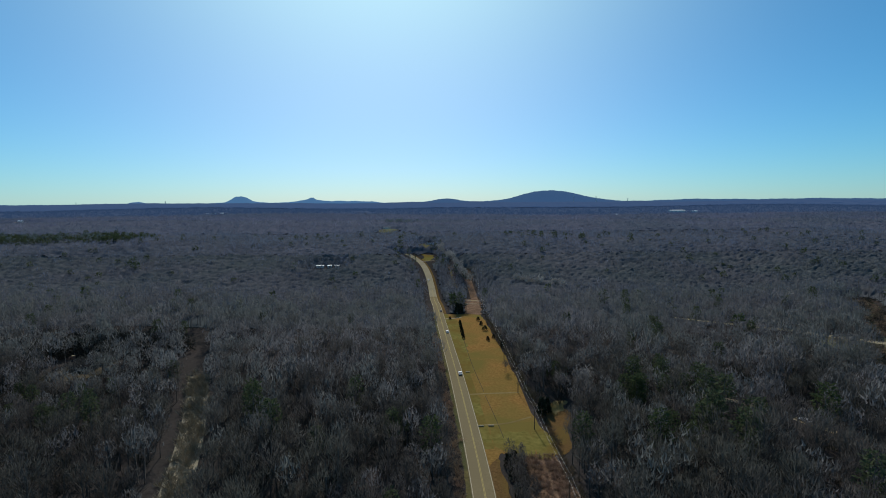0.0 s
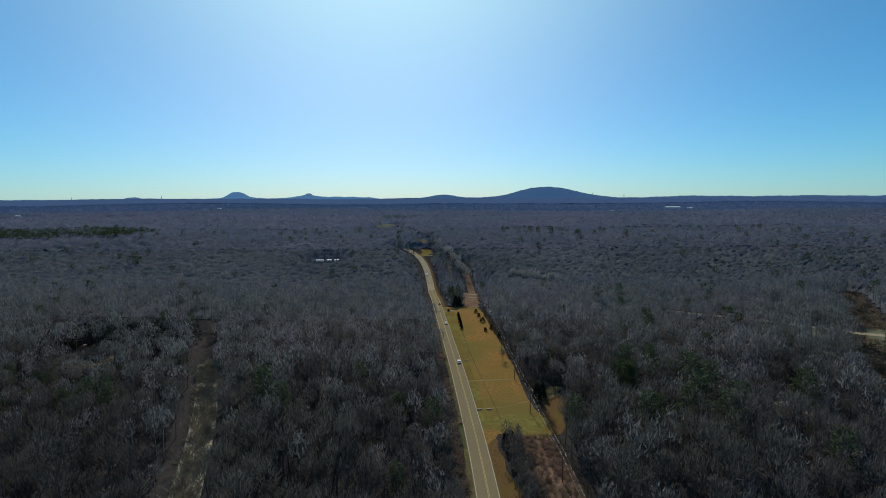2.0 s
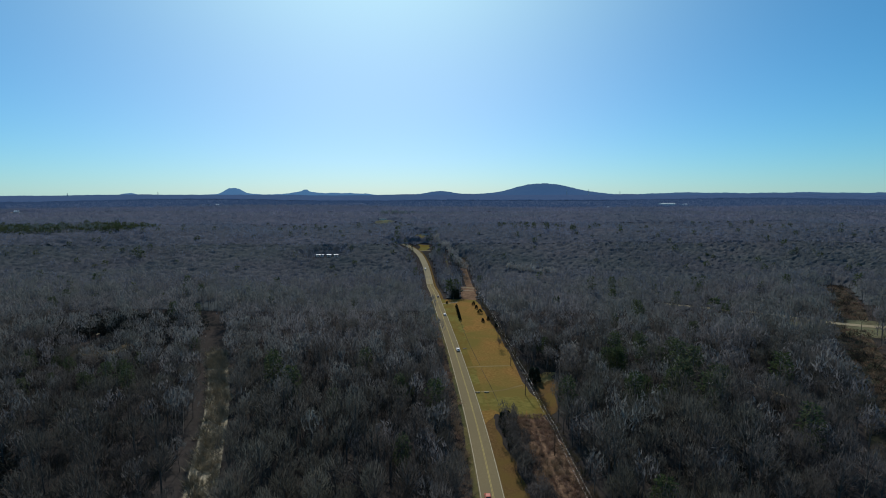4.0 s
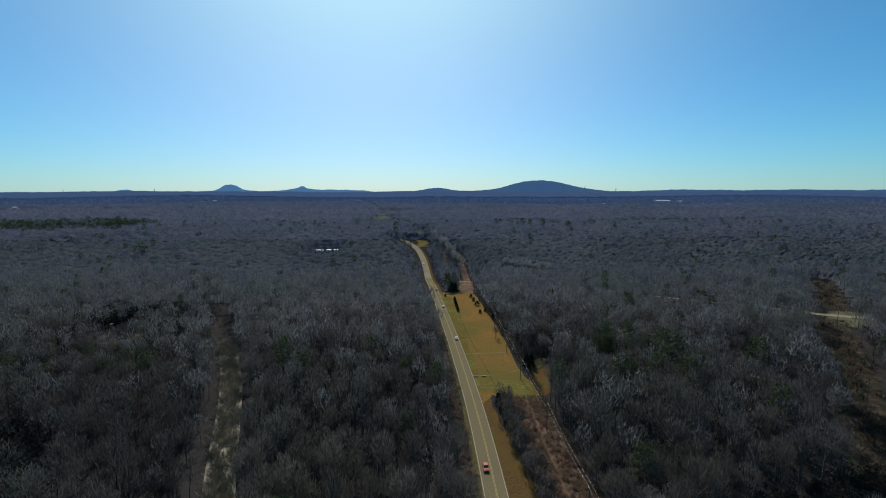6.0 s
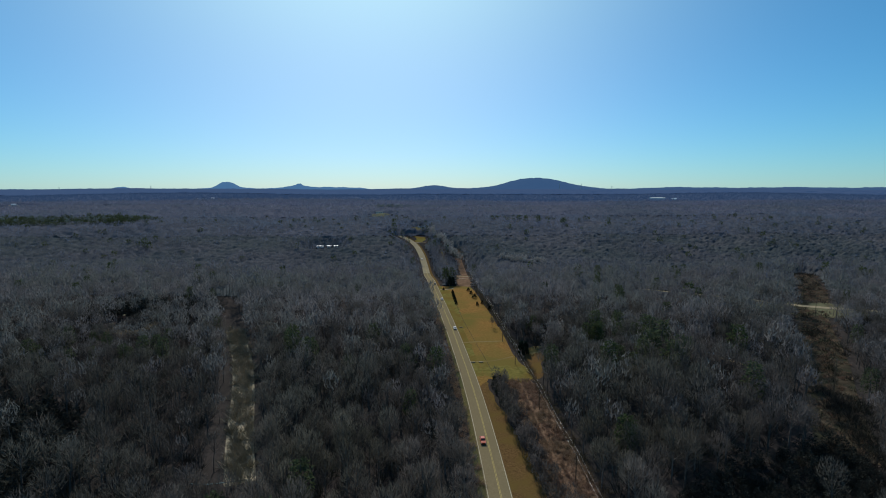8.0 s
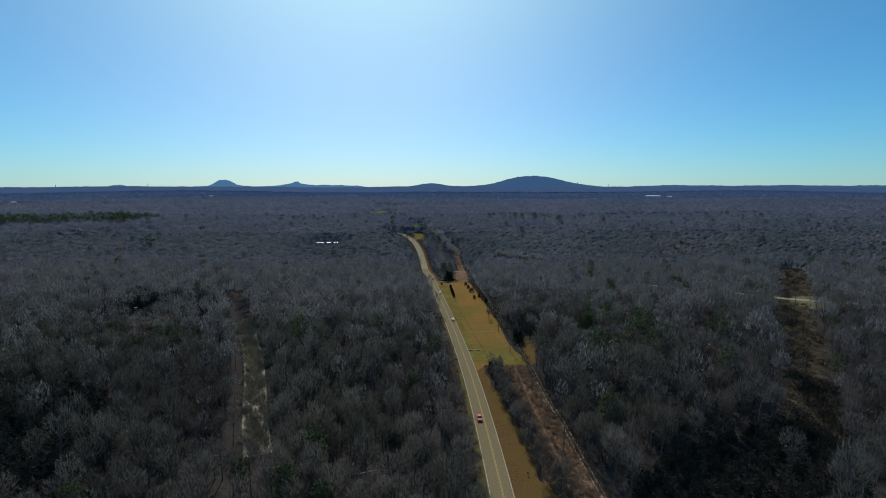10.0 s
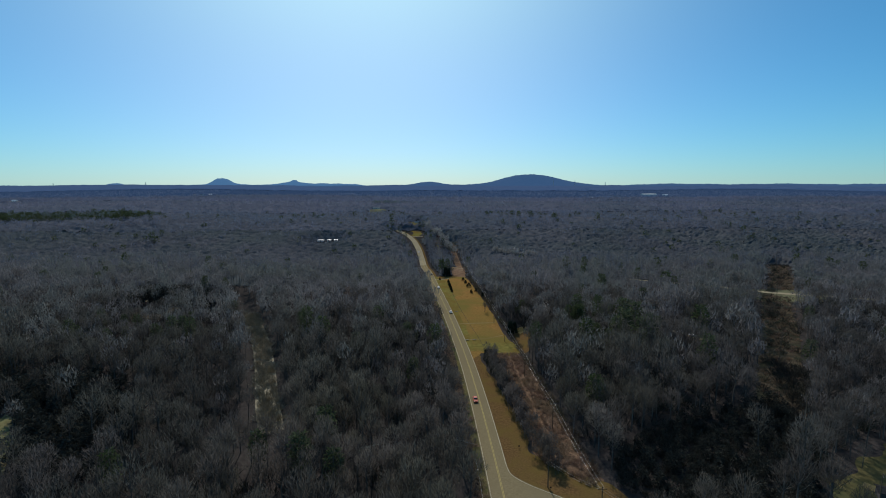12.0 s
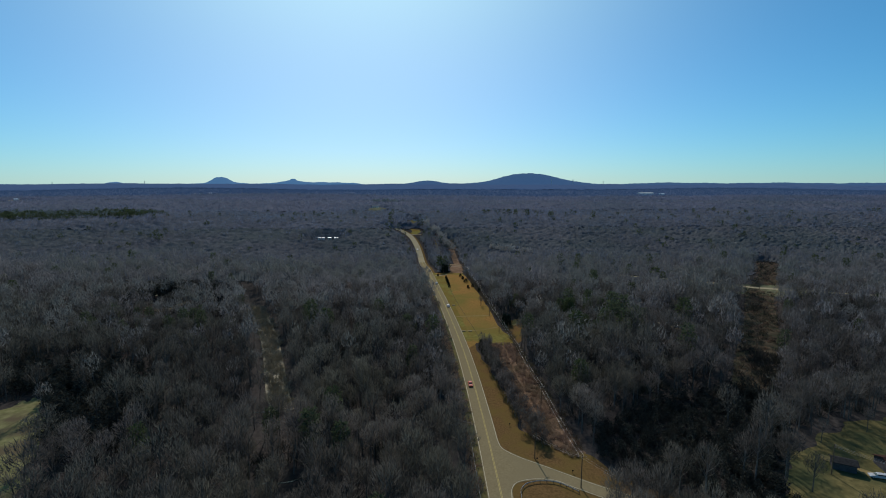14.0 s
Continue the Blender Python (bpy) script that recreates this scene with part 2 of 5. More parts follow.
KNOLLS = ((-106, 964, 40, 11), (970, 1975, 70, 9), (-870, 1890, 60, 10), (-297, 1803, 40, 8), (600, 1675, 90, 9), (-1170, 1362, 45, 13))


def land(x, y):
    """The ground's height, for arrays."""
    x, y = np.asarray(x, float), np.asarray(y, float)
    z = spline(PROFILE_Y, PROFILE_Z, np.clip(y, -1500, 6000))
    off = np.clip((np.abs(x - 10) - 70) / 200, 0, 1)
    far = np.clip((y - 600) / 1500, 0, 1)
    roll = np.sin(x / 97 + 1.3) * np.cos(y / 131 + 0.4) * 2.2 + np.sin(x / 41 - y / 63) * 1.0
    wide = np.sin(x / 420 + y / 610) * 5 + np.sin(x / 260 - y / 350 + 2) * 3.5
    middle = np.clip((y - 420) / 200, 0, 1) * (1 - far) * off
    z = z + middle * (1.6 * np.sin(x / 105 + y / 62) + 1.0 * np.sin(x / 190 - y / 48 + 1))
    for bx, by, wide_by, rise in KNOLLS:
        z = z + rise * np.exp(-((x - bx) ** 2 + (y - by) ** 2) / wide_by**2)
    return z + off * roll * (1 - far) + far * off * wide


def ground_grid():
    xs = np.concatenate([-np.geomspace(5200, 150, 60), np.arange(-145, 150, 5), np.geomspace(150, 5200, 60)])
    ys = np.concatenate([np.linspace(-1500, -20, 20), np.arange(0, 800, 7), np.geomspace(800, 4890, 80)])
    gx, gy = np.meshgrid(xs, ys)
    v = np.stack([gx, gy, land(gx, gy)], -1).reshape(-1, 3)
    nx, ny = len(xs), len(ys)
    i = (np.arange(ny - 1)[:, None] * nx + np.arange(nx - 1)[None]).ravel()
    f = np.concatenate([np.stack([i, i + 1, i + nx + 1], 1), np.stack([i, i + nx + 1, i + nx], 1)])
    return v, f


gv, gf = ground_grid()
ground = tagged(soup("ground", gv, gf, M_LITTER), "brown leaf-littered woodland ground reaching the horizon", "ground", kind="structure")
ground.data.shade_smooth()


def inside(x, y, poly):
    """Which of the points lie in a polygon."""
    x, y = np.asarray(x, float), np.asarray(y, float)
    hit = np.zeros(x.shape, bool)
    for (x0, y0), (x1, y1) in zip(poly, poly[1:] + poly[:1]):
        if y0 != y1:
            hit ^= ((y0 > y) != (y1 > y)) & (x < (x1 - x0) * (y - y0) / (y1 - y0) + x0)
    return hit


def near_line(x, y, line):
    """The distance of the points from a line of points."""
    x, y = np.asarray(x, float), np.asarray(y, float)
    best = np.full(x.shape, 1e9)
    for (x0, y0), (x1, y1) in zip(line, line[1:]):
        dx, dy = x1 - x0, y1 - y0
        t = np.clip(((x - x0) * dx + (y - y0) * dy) / (dx * dx + dy * dy), 0, 1)
        best = np.minimum(best, np.hypot(x - x0 - t * dx, y - y0 - t * dy))
    return best


def ragged(x, y, size=3.0):
    return size * (np.sin(x * 0.31 + y * 0.17) + np.sin(x * 0.13 - y * 0.37 + 1) + np.sin(x * 0.71 + y * 0.53)) / 3


def patch_sheet(name, poly, material, lift, step, label, category, parent=None, rough_edge=0.0):
    """A sheet of ground cover of a polygon's outline, laid over the land."""
    xs, ys = [p[0] for p in poly], [p[1] for p in poly]
    gx, gy = np.meshgrid(np.arange(min(xs) - 4, max(xs) + 4 + step, step), np.arange(min(ys) - 4, max(ys) + 4 + step, step))
    ny, nx = gx.shape
    cx, cy = gx[:-1, :-1] + step / 2, gy[:-1, :-1] + step / 2
    keep = inside(cx + ragged(cx, cy, rough_edge), cy + ragged(cy, cx, rough_edge), poly).ravel()
    i = (np.arange(ny - 1)[:, None] * nx + np.arange(nx - 1)[None]).ravel()[keep]
    f = np.concatenate([np.stack([i, i + 1, i + nx + 1], 1), np.stack([i, i + nx + 1, i + nx], 1)])
    v = np.stack([gx, gy, land(gx, gy) + lift], -1).reshape(-1, 3)
    used, inv = np.unique(f, return_inverse=True)
    v, f = v[used], inv.reshape(-1, 3)
    edge = np.sort(np.concatenate([f[:, [0, 1]], f[:, [1, 2]], f[:, [2, 0]]]), axis=1)
    edge, times = np.unique(edge, axis=0, return_counts=True)
    rim = edge[times == 1]
    for _ in range(6):
        near, count = np.zeros((len(v), 2)), np.zeros(len(v))
        for a, b in ((0, 1), (1, 0)):
            np.add.at(near, rim[:, a], v[rim[:, b], :2])
            np.add.at(count, rim[:, a], 1)
        on = count > 0
        v[on, :2] = 0.5 * v[on, :2] + 0.5 * near[on] / count[on][:, None]
    v[:, 2] = land(v[:, 0], v[:, 1]) + lift
    return tagged(soup(name, v, f, material), label, category, kind="structure")


def ribbon(name, line, half, material, lift, label="", category="", parent=None, step=4.0, offset=0.0, thick=0.0):
    """A strip along a line of (x, y), laid over the land; half may be a number or (left, right)."""
    p = np.array(line, float)
    s = np.concatenate([[0], np.cumsum(np.hypot(*np.diff(p, axis=0).T))])
    q = np.linspace(0, s[-1], max(2, int(s[-1] / step)))
    x, y = spline(s, p[:, 0], q), spline(s, p[:, 1], q)
    if callable(half):
        half = half(y)
        offset = offset - half if offset else 0.0
    tx, ty = np.gradient(x), np.gradient(y)
    n = np.hypot(tx, ty)
    nx, ny = ty / n, -tx / n
    lo, hi = (offset - half, offset + half)
    a = np.stack([x + nx * lo, y + ny * lo], 1)
    b = np.stack([x + nx * hi, y + ny * hi], 1)
    mid = land(x + nx * offset, y + ny * offset) + lift
    k = len(q)
    v = np.concatenate([np.column_stack([a, np.maximum(mid, land(a[:, 0], a[:, 1]) + lift)]), np.column_stack([b, np.maximum(mid, land(b[:, 0], b[:, 1]) + lift)])])
    i = np.arange(k - 1)
    f = np.concatenate([np.stack([i, i + k, i + k + 1], 1), np.stack([i, i + k + 1, i + 1], 1)])
    ob = soup(name, v, f, material, parent)
    return tagged(ob, label, category, kind="structure") if not parent else tagged(ob, label)


# ---- open ground: field, strips, clearings ----
ROAD_LINE = [(float(road_x(y)), float(y)) for y in np.arange(-300, 731, 10)]
NEAR_ROAD = [p for p in ROAD_LINE if p[1] < 685]
FIELD = [(float(road_x(y)) + 3, float(y)) for y in range(150, 391, 20)] + [(18, 392), (29, 388), (31, 372), (33, 325), (35, 285), (36.5, 236), (37, 198), (39, 178), (40, 166), (30, 160), (20, 168)]
VERGE = [(float(road_x(y)) + 2, float(y)) for y in range(66, 171, 15)] + [(19, 165), (20, 144), (22, 133), (25, 110), (27, 88), (26, 74), (34, 64), (46, 55), (50, 45), (58, 37), (70, 29), (66, 22), (50, 32), (40, 41), (36, 44), (27, 50), (20, 55), (17, 60)]
STRIP = [(28, 166), (27, 132), (27, 105), (27, 88), (28, 68), (40, 54), (44, 57), (42.5, 92), (41, 140), (40, 166)]
UPHILL_CLEAR = [(6, 612), (14, 588), (27, 560), (38, 566), (44, 610), (50, 660), (56, 706), (34, 712), (2, 704), (8, 650)]
FAR_LAWN = [(-122, 935), (-96, 925), (-86, 960), (-92, 1000), (-120, 1006), (-128, 970)]
UPPER_STRIP = [(18, 386), (30, 386), (34, 440), (37, 484), (22, 486), (19, 440)]
TOP_STRIP = [(31, 484), (30.5, 520), (29, 550), (26, 600)]
SIDE_STRIP = [(15, 530), (13, 545), (10, 576), (8, 625)]
BEND_DRIVE = [(-34, 641), (-26, 644), (-19, 646), (-12, 646)]
LAWN_EAST = [(92, 30), (110, 51), (128, 61), (147, 72), (200, 84), (240, 30), (190, -20), (100, -10)]
LAWN_WEST = [(-178, 92), (-171, 106), (-150, 86), (-138, 62), (-126, 40), (-116, 10), (-150, -10), (-240, 0), (-240, 60)]
CLEAR_WEST = [(-206, 268), (-206, 240), (-182, 240), (-182, 268)]
HOUSE_STAND = [(-240, 262), (-228, 304), (-180, 312), (-152, 290), (-158, 264), (-180, 270), (-208, 270)]
CLEAR_EAST = [(40, 168), (41, 190), (43, 206), (50, 211), (53, 204), (50, 190), (48, 178), (45, 167)]
WEST_LINE = [(-64.5, 90), (-71.5, 108), (-78.5, 128), (-87, 153), (-97.5, 181), (-108, 206), (-127.5, 247), (-154, 300), (-169, 330)]
EAST_LINE = [(131, 98), (159, 139), (193, 184), (254, 272), (300, 327), (345, 392), (392, 460)]
CROSS_ROAD = [(178, 373), (187, 366), (228, 330), (263, 290), (310, 272), (420, 256), (560, 250)]
TRACK = [(72, 552), (100, 549), (135, 545), (162, 508), (180, 488)]
SIDE_ROAD = [(13.6, 50), (20, 51), (28, 49), (36, 43.5), (43, 38), (54, 31), (68, 22)]
SHADED_GAP = [(49, 58), (54, 76), (70, 82), (90, 94), (106, 98), (128, 106), (136, 100), (128, 80), (119, 63), (103, 46), (97, 36), (95, 10), (90, -6), (72, -8), (71, 10), (71, 22), (71, 34), (62, 42), (56, 36), (52, 44)]
DARK_STAND = [(-180, 110), (-204, 128), (-193, 142), (-166, 142), (-134, 126), (-112, 100), (-120, 82), (-104, 62), (-124, 58), (-142, 72), (-156, 94), (-168, 108)]

patch_sheet("field", FIELD, M_DRYGRASS, 0.06, 1.0, "golden dry winter grass field beside the road", "field")
patch_sheet("road_verge", VERGE, M_DIRT, 0.08, 0.5, "orange-brown mown verge along the road bend", "verge", rough_edge=0.8)
patch_sheet("cut_strip", STRIP, M_CUT, 0.06, 0.6, "brown cut brush strip under the power line", "ground", rough_edge=1.2)
patch_sheet("upper_strip", UPPER_STRIP, M_CUT, 0.06, 2.0, "bare brown strip under the power line uphill", "ground", rough_edge=2.0)
patch_sheet("lawn_east", LAWN_EAST, M_LAWN, 0.06, 1.0, "green-gold lawn round the house", "lawn", rough_edge=3)
patch_sheet("lawn_west", LAWN_WEST, M_GREEN, 0.06, 1.0, "yellow-green lawn at the edge of the woods", "lawn", rough_edge=3)
patch_sheet("house_yard", CLEAR_WEST, M_BRUSH, 0.06, 1.5, "brown bare yard round the dark house in the woods", "yard", rough_edge=3)
patch_sheet("yard", CLEAR_EAST, M_DIRT, 0.06, 2.0, "bare brown yard between trees beside the field", "yard", rough_edge=3)
ribbon("side_strip", SIDE_STRIP, 1.3, M_OLIVE, 0.08, "narrow olive grass track uphill", "track")
ribbon("bend_drive", BEND_DRIVE, 1.6, M_GRAVEL, 0.14, "pale gravel drive at the road bend", "drive", step=2.0)
patch_sheet("bend_yard", [(-34, 642), (-22, 644), (-12, 658), (-15, 680), (-32, 692), (-26, 664)], M_OLIVE, 0.09, 1.5, "golden grass yard inside the road bend", "yard", rough_edge=2)
ribbon("top_strip", TOP_STRIP, 3.6, M_CUT, 0.07, "brown strip under the power line between trees", "ground")
ribbon("west_corridor", WEST_LINE[:7], 4.6, M_STALKS, 0.07, "dry grass line cut through the woods", "clearing")
ribbon("east_corridor", EAST_LINE, lambda y: np.interp(y, (98, 280, 470), (9, 9, 6.5)), M_CORRIDOR, 0.07, "brushy power line corridor cut through the woods", "clearing", step=6)
patch_sheet("cross_road_verge", [(226, 292), (240, 268), (262, 258), (282, 254), (306, 268), (300, 288), (288, 297), (258, 306), (240, 306)], M_PALE_VERGE, 0.12, 2.0, "grass verge of the crossing country road", "verge", rough_edge=2)
ribbon("cross_road", CROSS_ROAD, 3.3, M_CONCRETE, 0.20, "pale country road crossing the corridor", "road", step=5)
ribbon("gravel_track", TRACK, 2.2, M_GRAVEL, 0.1, "pale gravel track between the trees", "track")
CREEK = ([(-80, 90.4), (-74, 90), (-68, 91), (-62, 92)], [(-58, 44.5), (-50, 45), (-45, 47.6), (-39, 48)], [(-31, 78), (-26, 80), (-18, 81)], [(2, 80), (5, 81)])
for piece in CREEK:
    ribbon("creek", piece, 0.26, M_WATER, 0.1, "narrow creek glinting between the trees", "creek", step=1.0)

# ---- road ----
road = ribbon("road", ROAD_LINE, 3.7, M_ASPHALT, 0.14, "grey-tan two-lane asphalt road curving into the woods", "road", offset=-0.35)
ribbon("edge_line", ROAD_LINE, 0.09, M_WHITE, 0.18, "white edge line", parent=road, offset=-3.7)
ribbon("edge_line", [p for p in ROAD_LINE if p[1] > 65], 0.09, M_WHITE, 0.18, "white edge line", parent=road, offset=3.1)
ribbon("centre_line", ROAD_LINE, 0.065, M_YELLOW, 0.18, "yellow centre line", parent=road, offset=-0.17)
ribbon("centre_line", ROAD_LINE, 0.065, M_YELLOW, 0.18, "yellow centre line", parent=road, offset=0.17)
ribbon("shoulder", [p for p in NEAR_ROAD if p[1] < 420], lambda y: np.interp(y, (80, 150, 300, 420), (1.3, 0.75, 0.7, 0.3)) + 0.15 * np.sin(y * 0.41) * np.sin(y * 0.23), M_LAWN, 0.09, "tawny grass shoulder", parent=road, offset=-4.1, step=2.0)
ribbon("shoulder", [p for p in NEAR_ROAD if 165 < p[1] < 395], 1.85, M_OLIVE, 0.09, "olive-gold grass shoulder", parent=road, offset=5.1)
ribbon("shoulder", [p for p in NEAR_ROAD if p[1] > 385], 1.3, M_DIRT, 0.085, "brown earth shoulder", parent=road, offset=4.6)
# Pale overlay paints the grazing sun's sheen on the upper road.
ribbon("upper_road", [p for p in ROAD_LINE if p[1] > 555], 3.65, M_CONCRETE, 0.165, "paler asphalt uphill, with sun sheen put into its colour", parent=road, offset=-0.35)
MOUTH = [(13, 66), (16.7, 65), (17.3, 61.5), (18.8, 59.4), (22.4, 55.8), (27.2, 52.1), (34.7, 46.3), (41.7, 40.9), (55, 32), (70, 22), (66, 15), (52, 26.2), (41.2, 34.4), (34.4, 39.5), (30.9, 42.2), (26.9, 43.2), (20.7, 42.6), (18.5, 41.7), (17, 39.4), (16.2, 35.5), (16, 20), (13, 20)]
patch_sheet("side_road", MOUTH, M_ASPHALT, 0.12, 0.4, "grey-tan asphalt side road at the junction", "road")
for curve in ([(16.5, 72), (16.6, 65), (17.1, 61.5), (18.6, 59.1), (22.2, 55.4), (27, 51.7), (34.5, 45.9), (41.5, 40.5), (54, 32)], [(16.0, 24), (16.1, 35.7), (16.9, 39.5), (18.5, 41.9), (20.7, 42.9), (26.9, 43.5), (30.9, 42.5), (34.4, 39.8), (41.2, 34.7), (52, 26.6)]):
    ribbon("edge_line", curve, 0.08, M_WHITE, 0.17, "white edge line", parent=road, step=0.8)
ISLAND = [(16.0, 30), (16.8, 40), (19, 43), (23, 44), (27.5, 44), (33, 42), (38, 37.5), (46, 31.5), (54, 25), (50, 8), (30, -5), (16.8, 0)]
patch_sheet("junction_bank", ISLAND, M_DIRT, 0.07, 0.4, "brown grass bank inside the junction", "verge")

# ---- woods ----
rng = np.random.default_rng(7)


def open_ground(x, y, stands=True):
    """Where no tree stands."""
    rx = road_x(y)
    d = x - rx
    jag = ragged(x, y, 1.5)
    cut = (d > -9.6 + jag * 0.7) & (d < 8.5 + jag) & (y < 690)
    edge = np.interp(y, (57, 92, 140, 178, 198, 236, 285, 325, 372, 390), (43, 42.5, 41.5, 40.5, 39, 38, 36.5, 34.5, 33, 31))
    cut |= (y > 57) & (y < 388) & (d > 0) & (x < edge + jag)
    for poly in (FIELD, STRIP, VERGE, UPPER_STRIP, LAWN_EAST, LAWN_WEST, CLEAR_WEST, CLEAR_EAST):
        cut |= inside(x + ragged(x, y, 2.5), y + ragged(y, x, 2.5), poly)
    cut |= near_line(x, y, WEST_LINE) < 6.9 + jag * 0.3
    cut |= np.hypot((x + 61) / 7, (y - 80) / 12) < 1
    cut |= near_line(x, y, EAST_LINE) < 10.5 + jag * 1.5
    cut |= near_line(x, y, CROSS_ROAD) < np.where(near_line(x, y, EAST_LINE) < 20, 11.5, np.where(x < 250, 3.0, 0.5))
    if stands:
        cut |= near_line(x, y, TRACK) < 1.5
        cut |= inside(x, y, UPHILL_CLEAR) & (np.sin(x * 7.3 + y * 31.7) < -0.1)
    cut |= near_line(x, y, TOP_STRIP) < 5.0
    cut |= near_line(x, y, SIDE_STRIP) < 3.2
    cut |= np.hypot((x + 22) / 14, (y - 658) / 34) < 1
    cut |= near_line(x, y, SIDE_ROAD) < 7
    cut |= inside(x, y, [(8, 66), (8, -40), (28, -40), (34, 10), (38, 30), (44, 46)])
    cut |= inside(x, y + 12, FAR_LAWN) | inside(x, y + 34, FAR_LAWN)
    cut |= np.hypot((x + 28) / 12, (y - 760) / 40) < 1
    cut |= np.hypot((x + 147) / 19, (y - 604) / 16) < 1
    cut |= np.hypot((x - 970) / 70, (y - 1960) / 60) < 1
    cut |= np.hypot((x + 870) / 70, (y - 1875) / 45) < 1
    cut |= np.hypot((x - 600) / 100, (y - 1655) / 40) < 1
    cut |= np.hypot((x + 1170) / 48, (y - 1340) / 32) < 1
    cut |= near_line(x, y, [(118, 217), (135, 206), (150, 180)]) < 5
    if not stands:
        return cut
    cut |= inside(x, y, SHADED_GAP) & (np.sin(x * 12.9 + y * 78.2) < 0.97)
    for piece in CREEK:
        cut |= (near_line(x, y + 4, piece) < 4.2) & (y < 95)
    cut |= inside(x, y, DARK_STAND) & (np.sin(x * 12.9 + y * 78.2) < 0.85)
    cut |= inside(x, y, HOUSE_STAND) & (np.sin(x * 12.9 + y * 78.2) < 0)
    return cut


def tube(path, radii, sides):
    """Corners and triangles of a tapered tube."""
    path = np.asarray(path, float)
    v, f = [], []
    for k, (p, r) in enumerate(zip(path, radii)):
        d = path[min(k + 1, len(path) - 1)] - path[max(k - 1, 0)]
        d = d / np.linalg.norm(d)
        a = np.cross(d, (0.3, 0.9, 0.2))
        a /= np.linalg.norm(a)
        b = np.cross(d, a)
        for s in range(sides):
            w = 2 * math.pi * s / sides
            v.append(p + r * (math.cos(w) * a + math.sin(w) * b))
        if k:
            for s in range(sides):
                i, j = (k - 1) * sides + s, (k - 1) * sides + (s + 1) % sides
                f += [(i, j, j + sides), (i, j + sides, i + sides)]
    return np.array(v), np.array(f)


def merge(pieces):
    v, f, n = [], [], 0
    for a, b in pieces:
        v.append(a)
        f.append(b + n)
        n += len(a)
    return np.concatenate(v), np.concatenate(f)


def slivers(start, way, width, r, flat=0.0):
    """Twigs: one long thin triangle each."""
    n = len(start)
    side = np.cross(way, r.normal(size=(n, 3)) + np.array([0, 0, flat]))
    side *= (width / np.linalg.norm(side, axis=1))[:, None]
    v = np.stack([start - side / 2, start + side / 2, start + way], 1).reshape(-1, 3)
    return v, np.arange(3 * n).reshape(-1, 3)


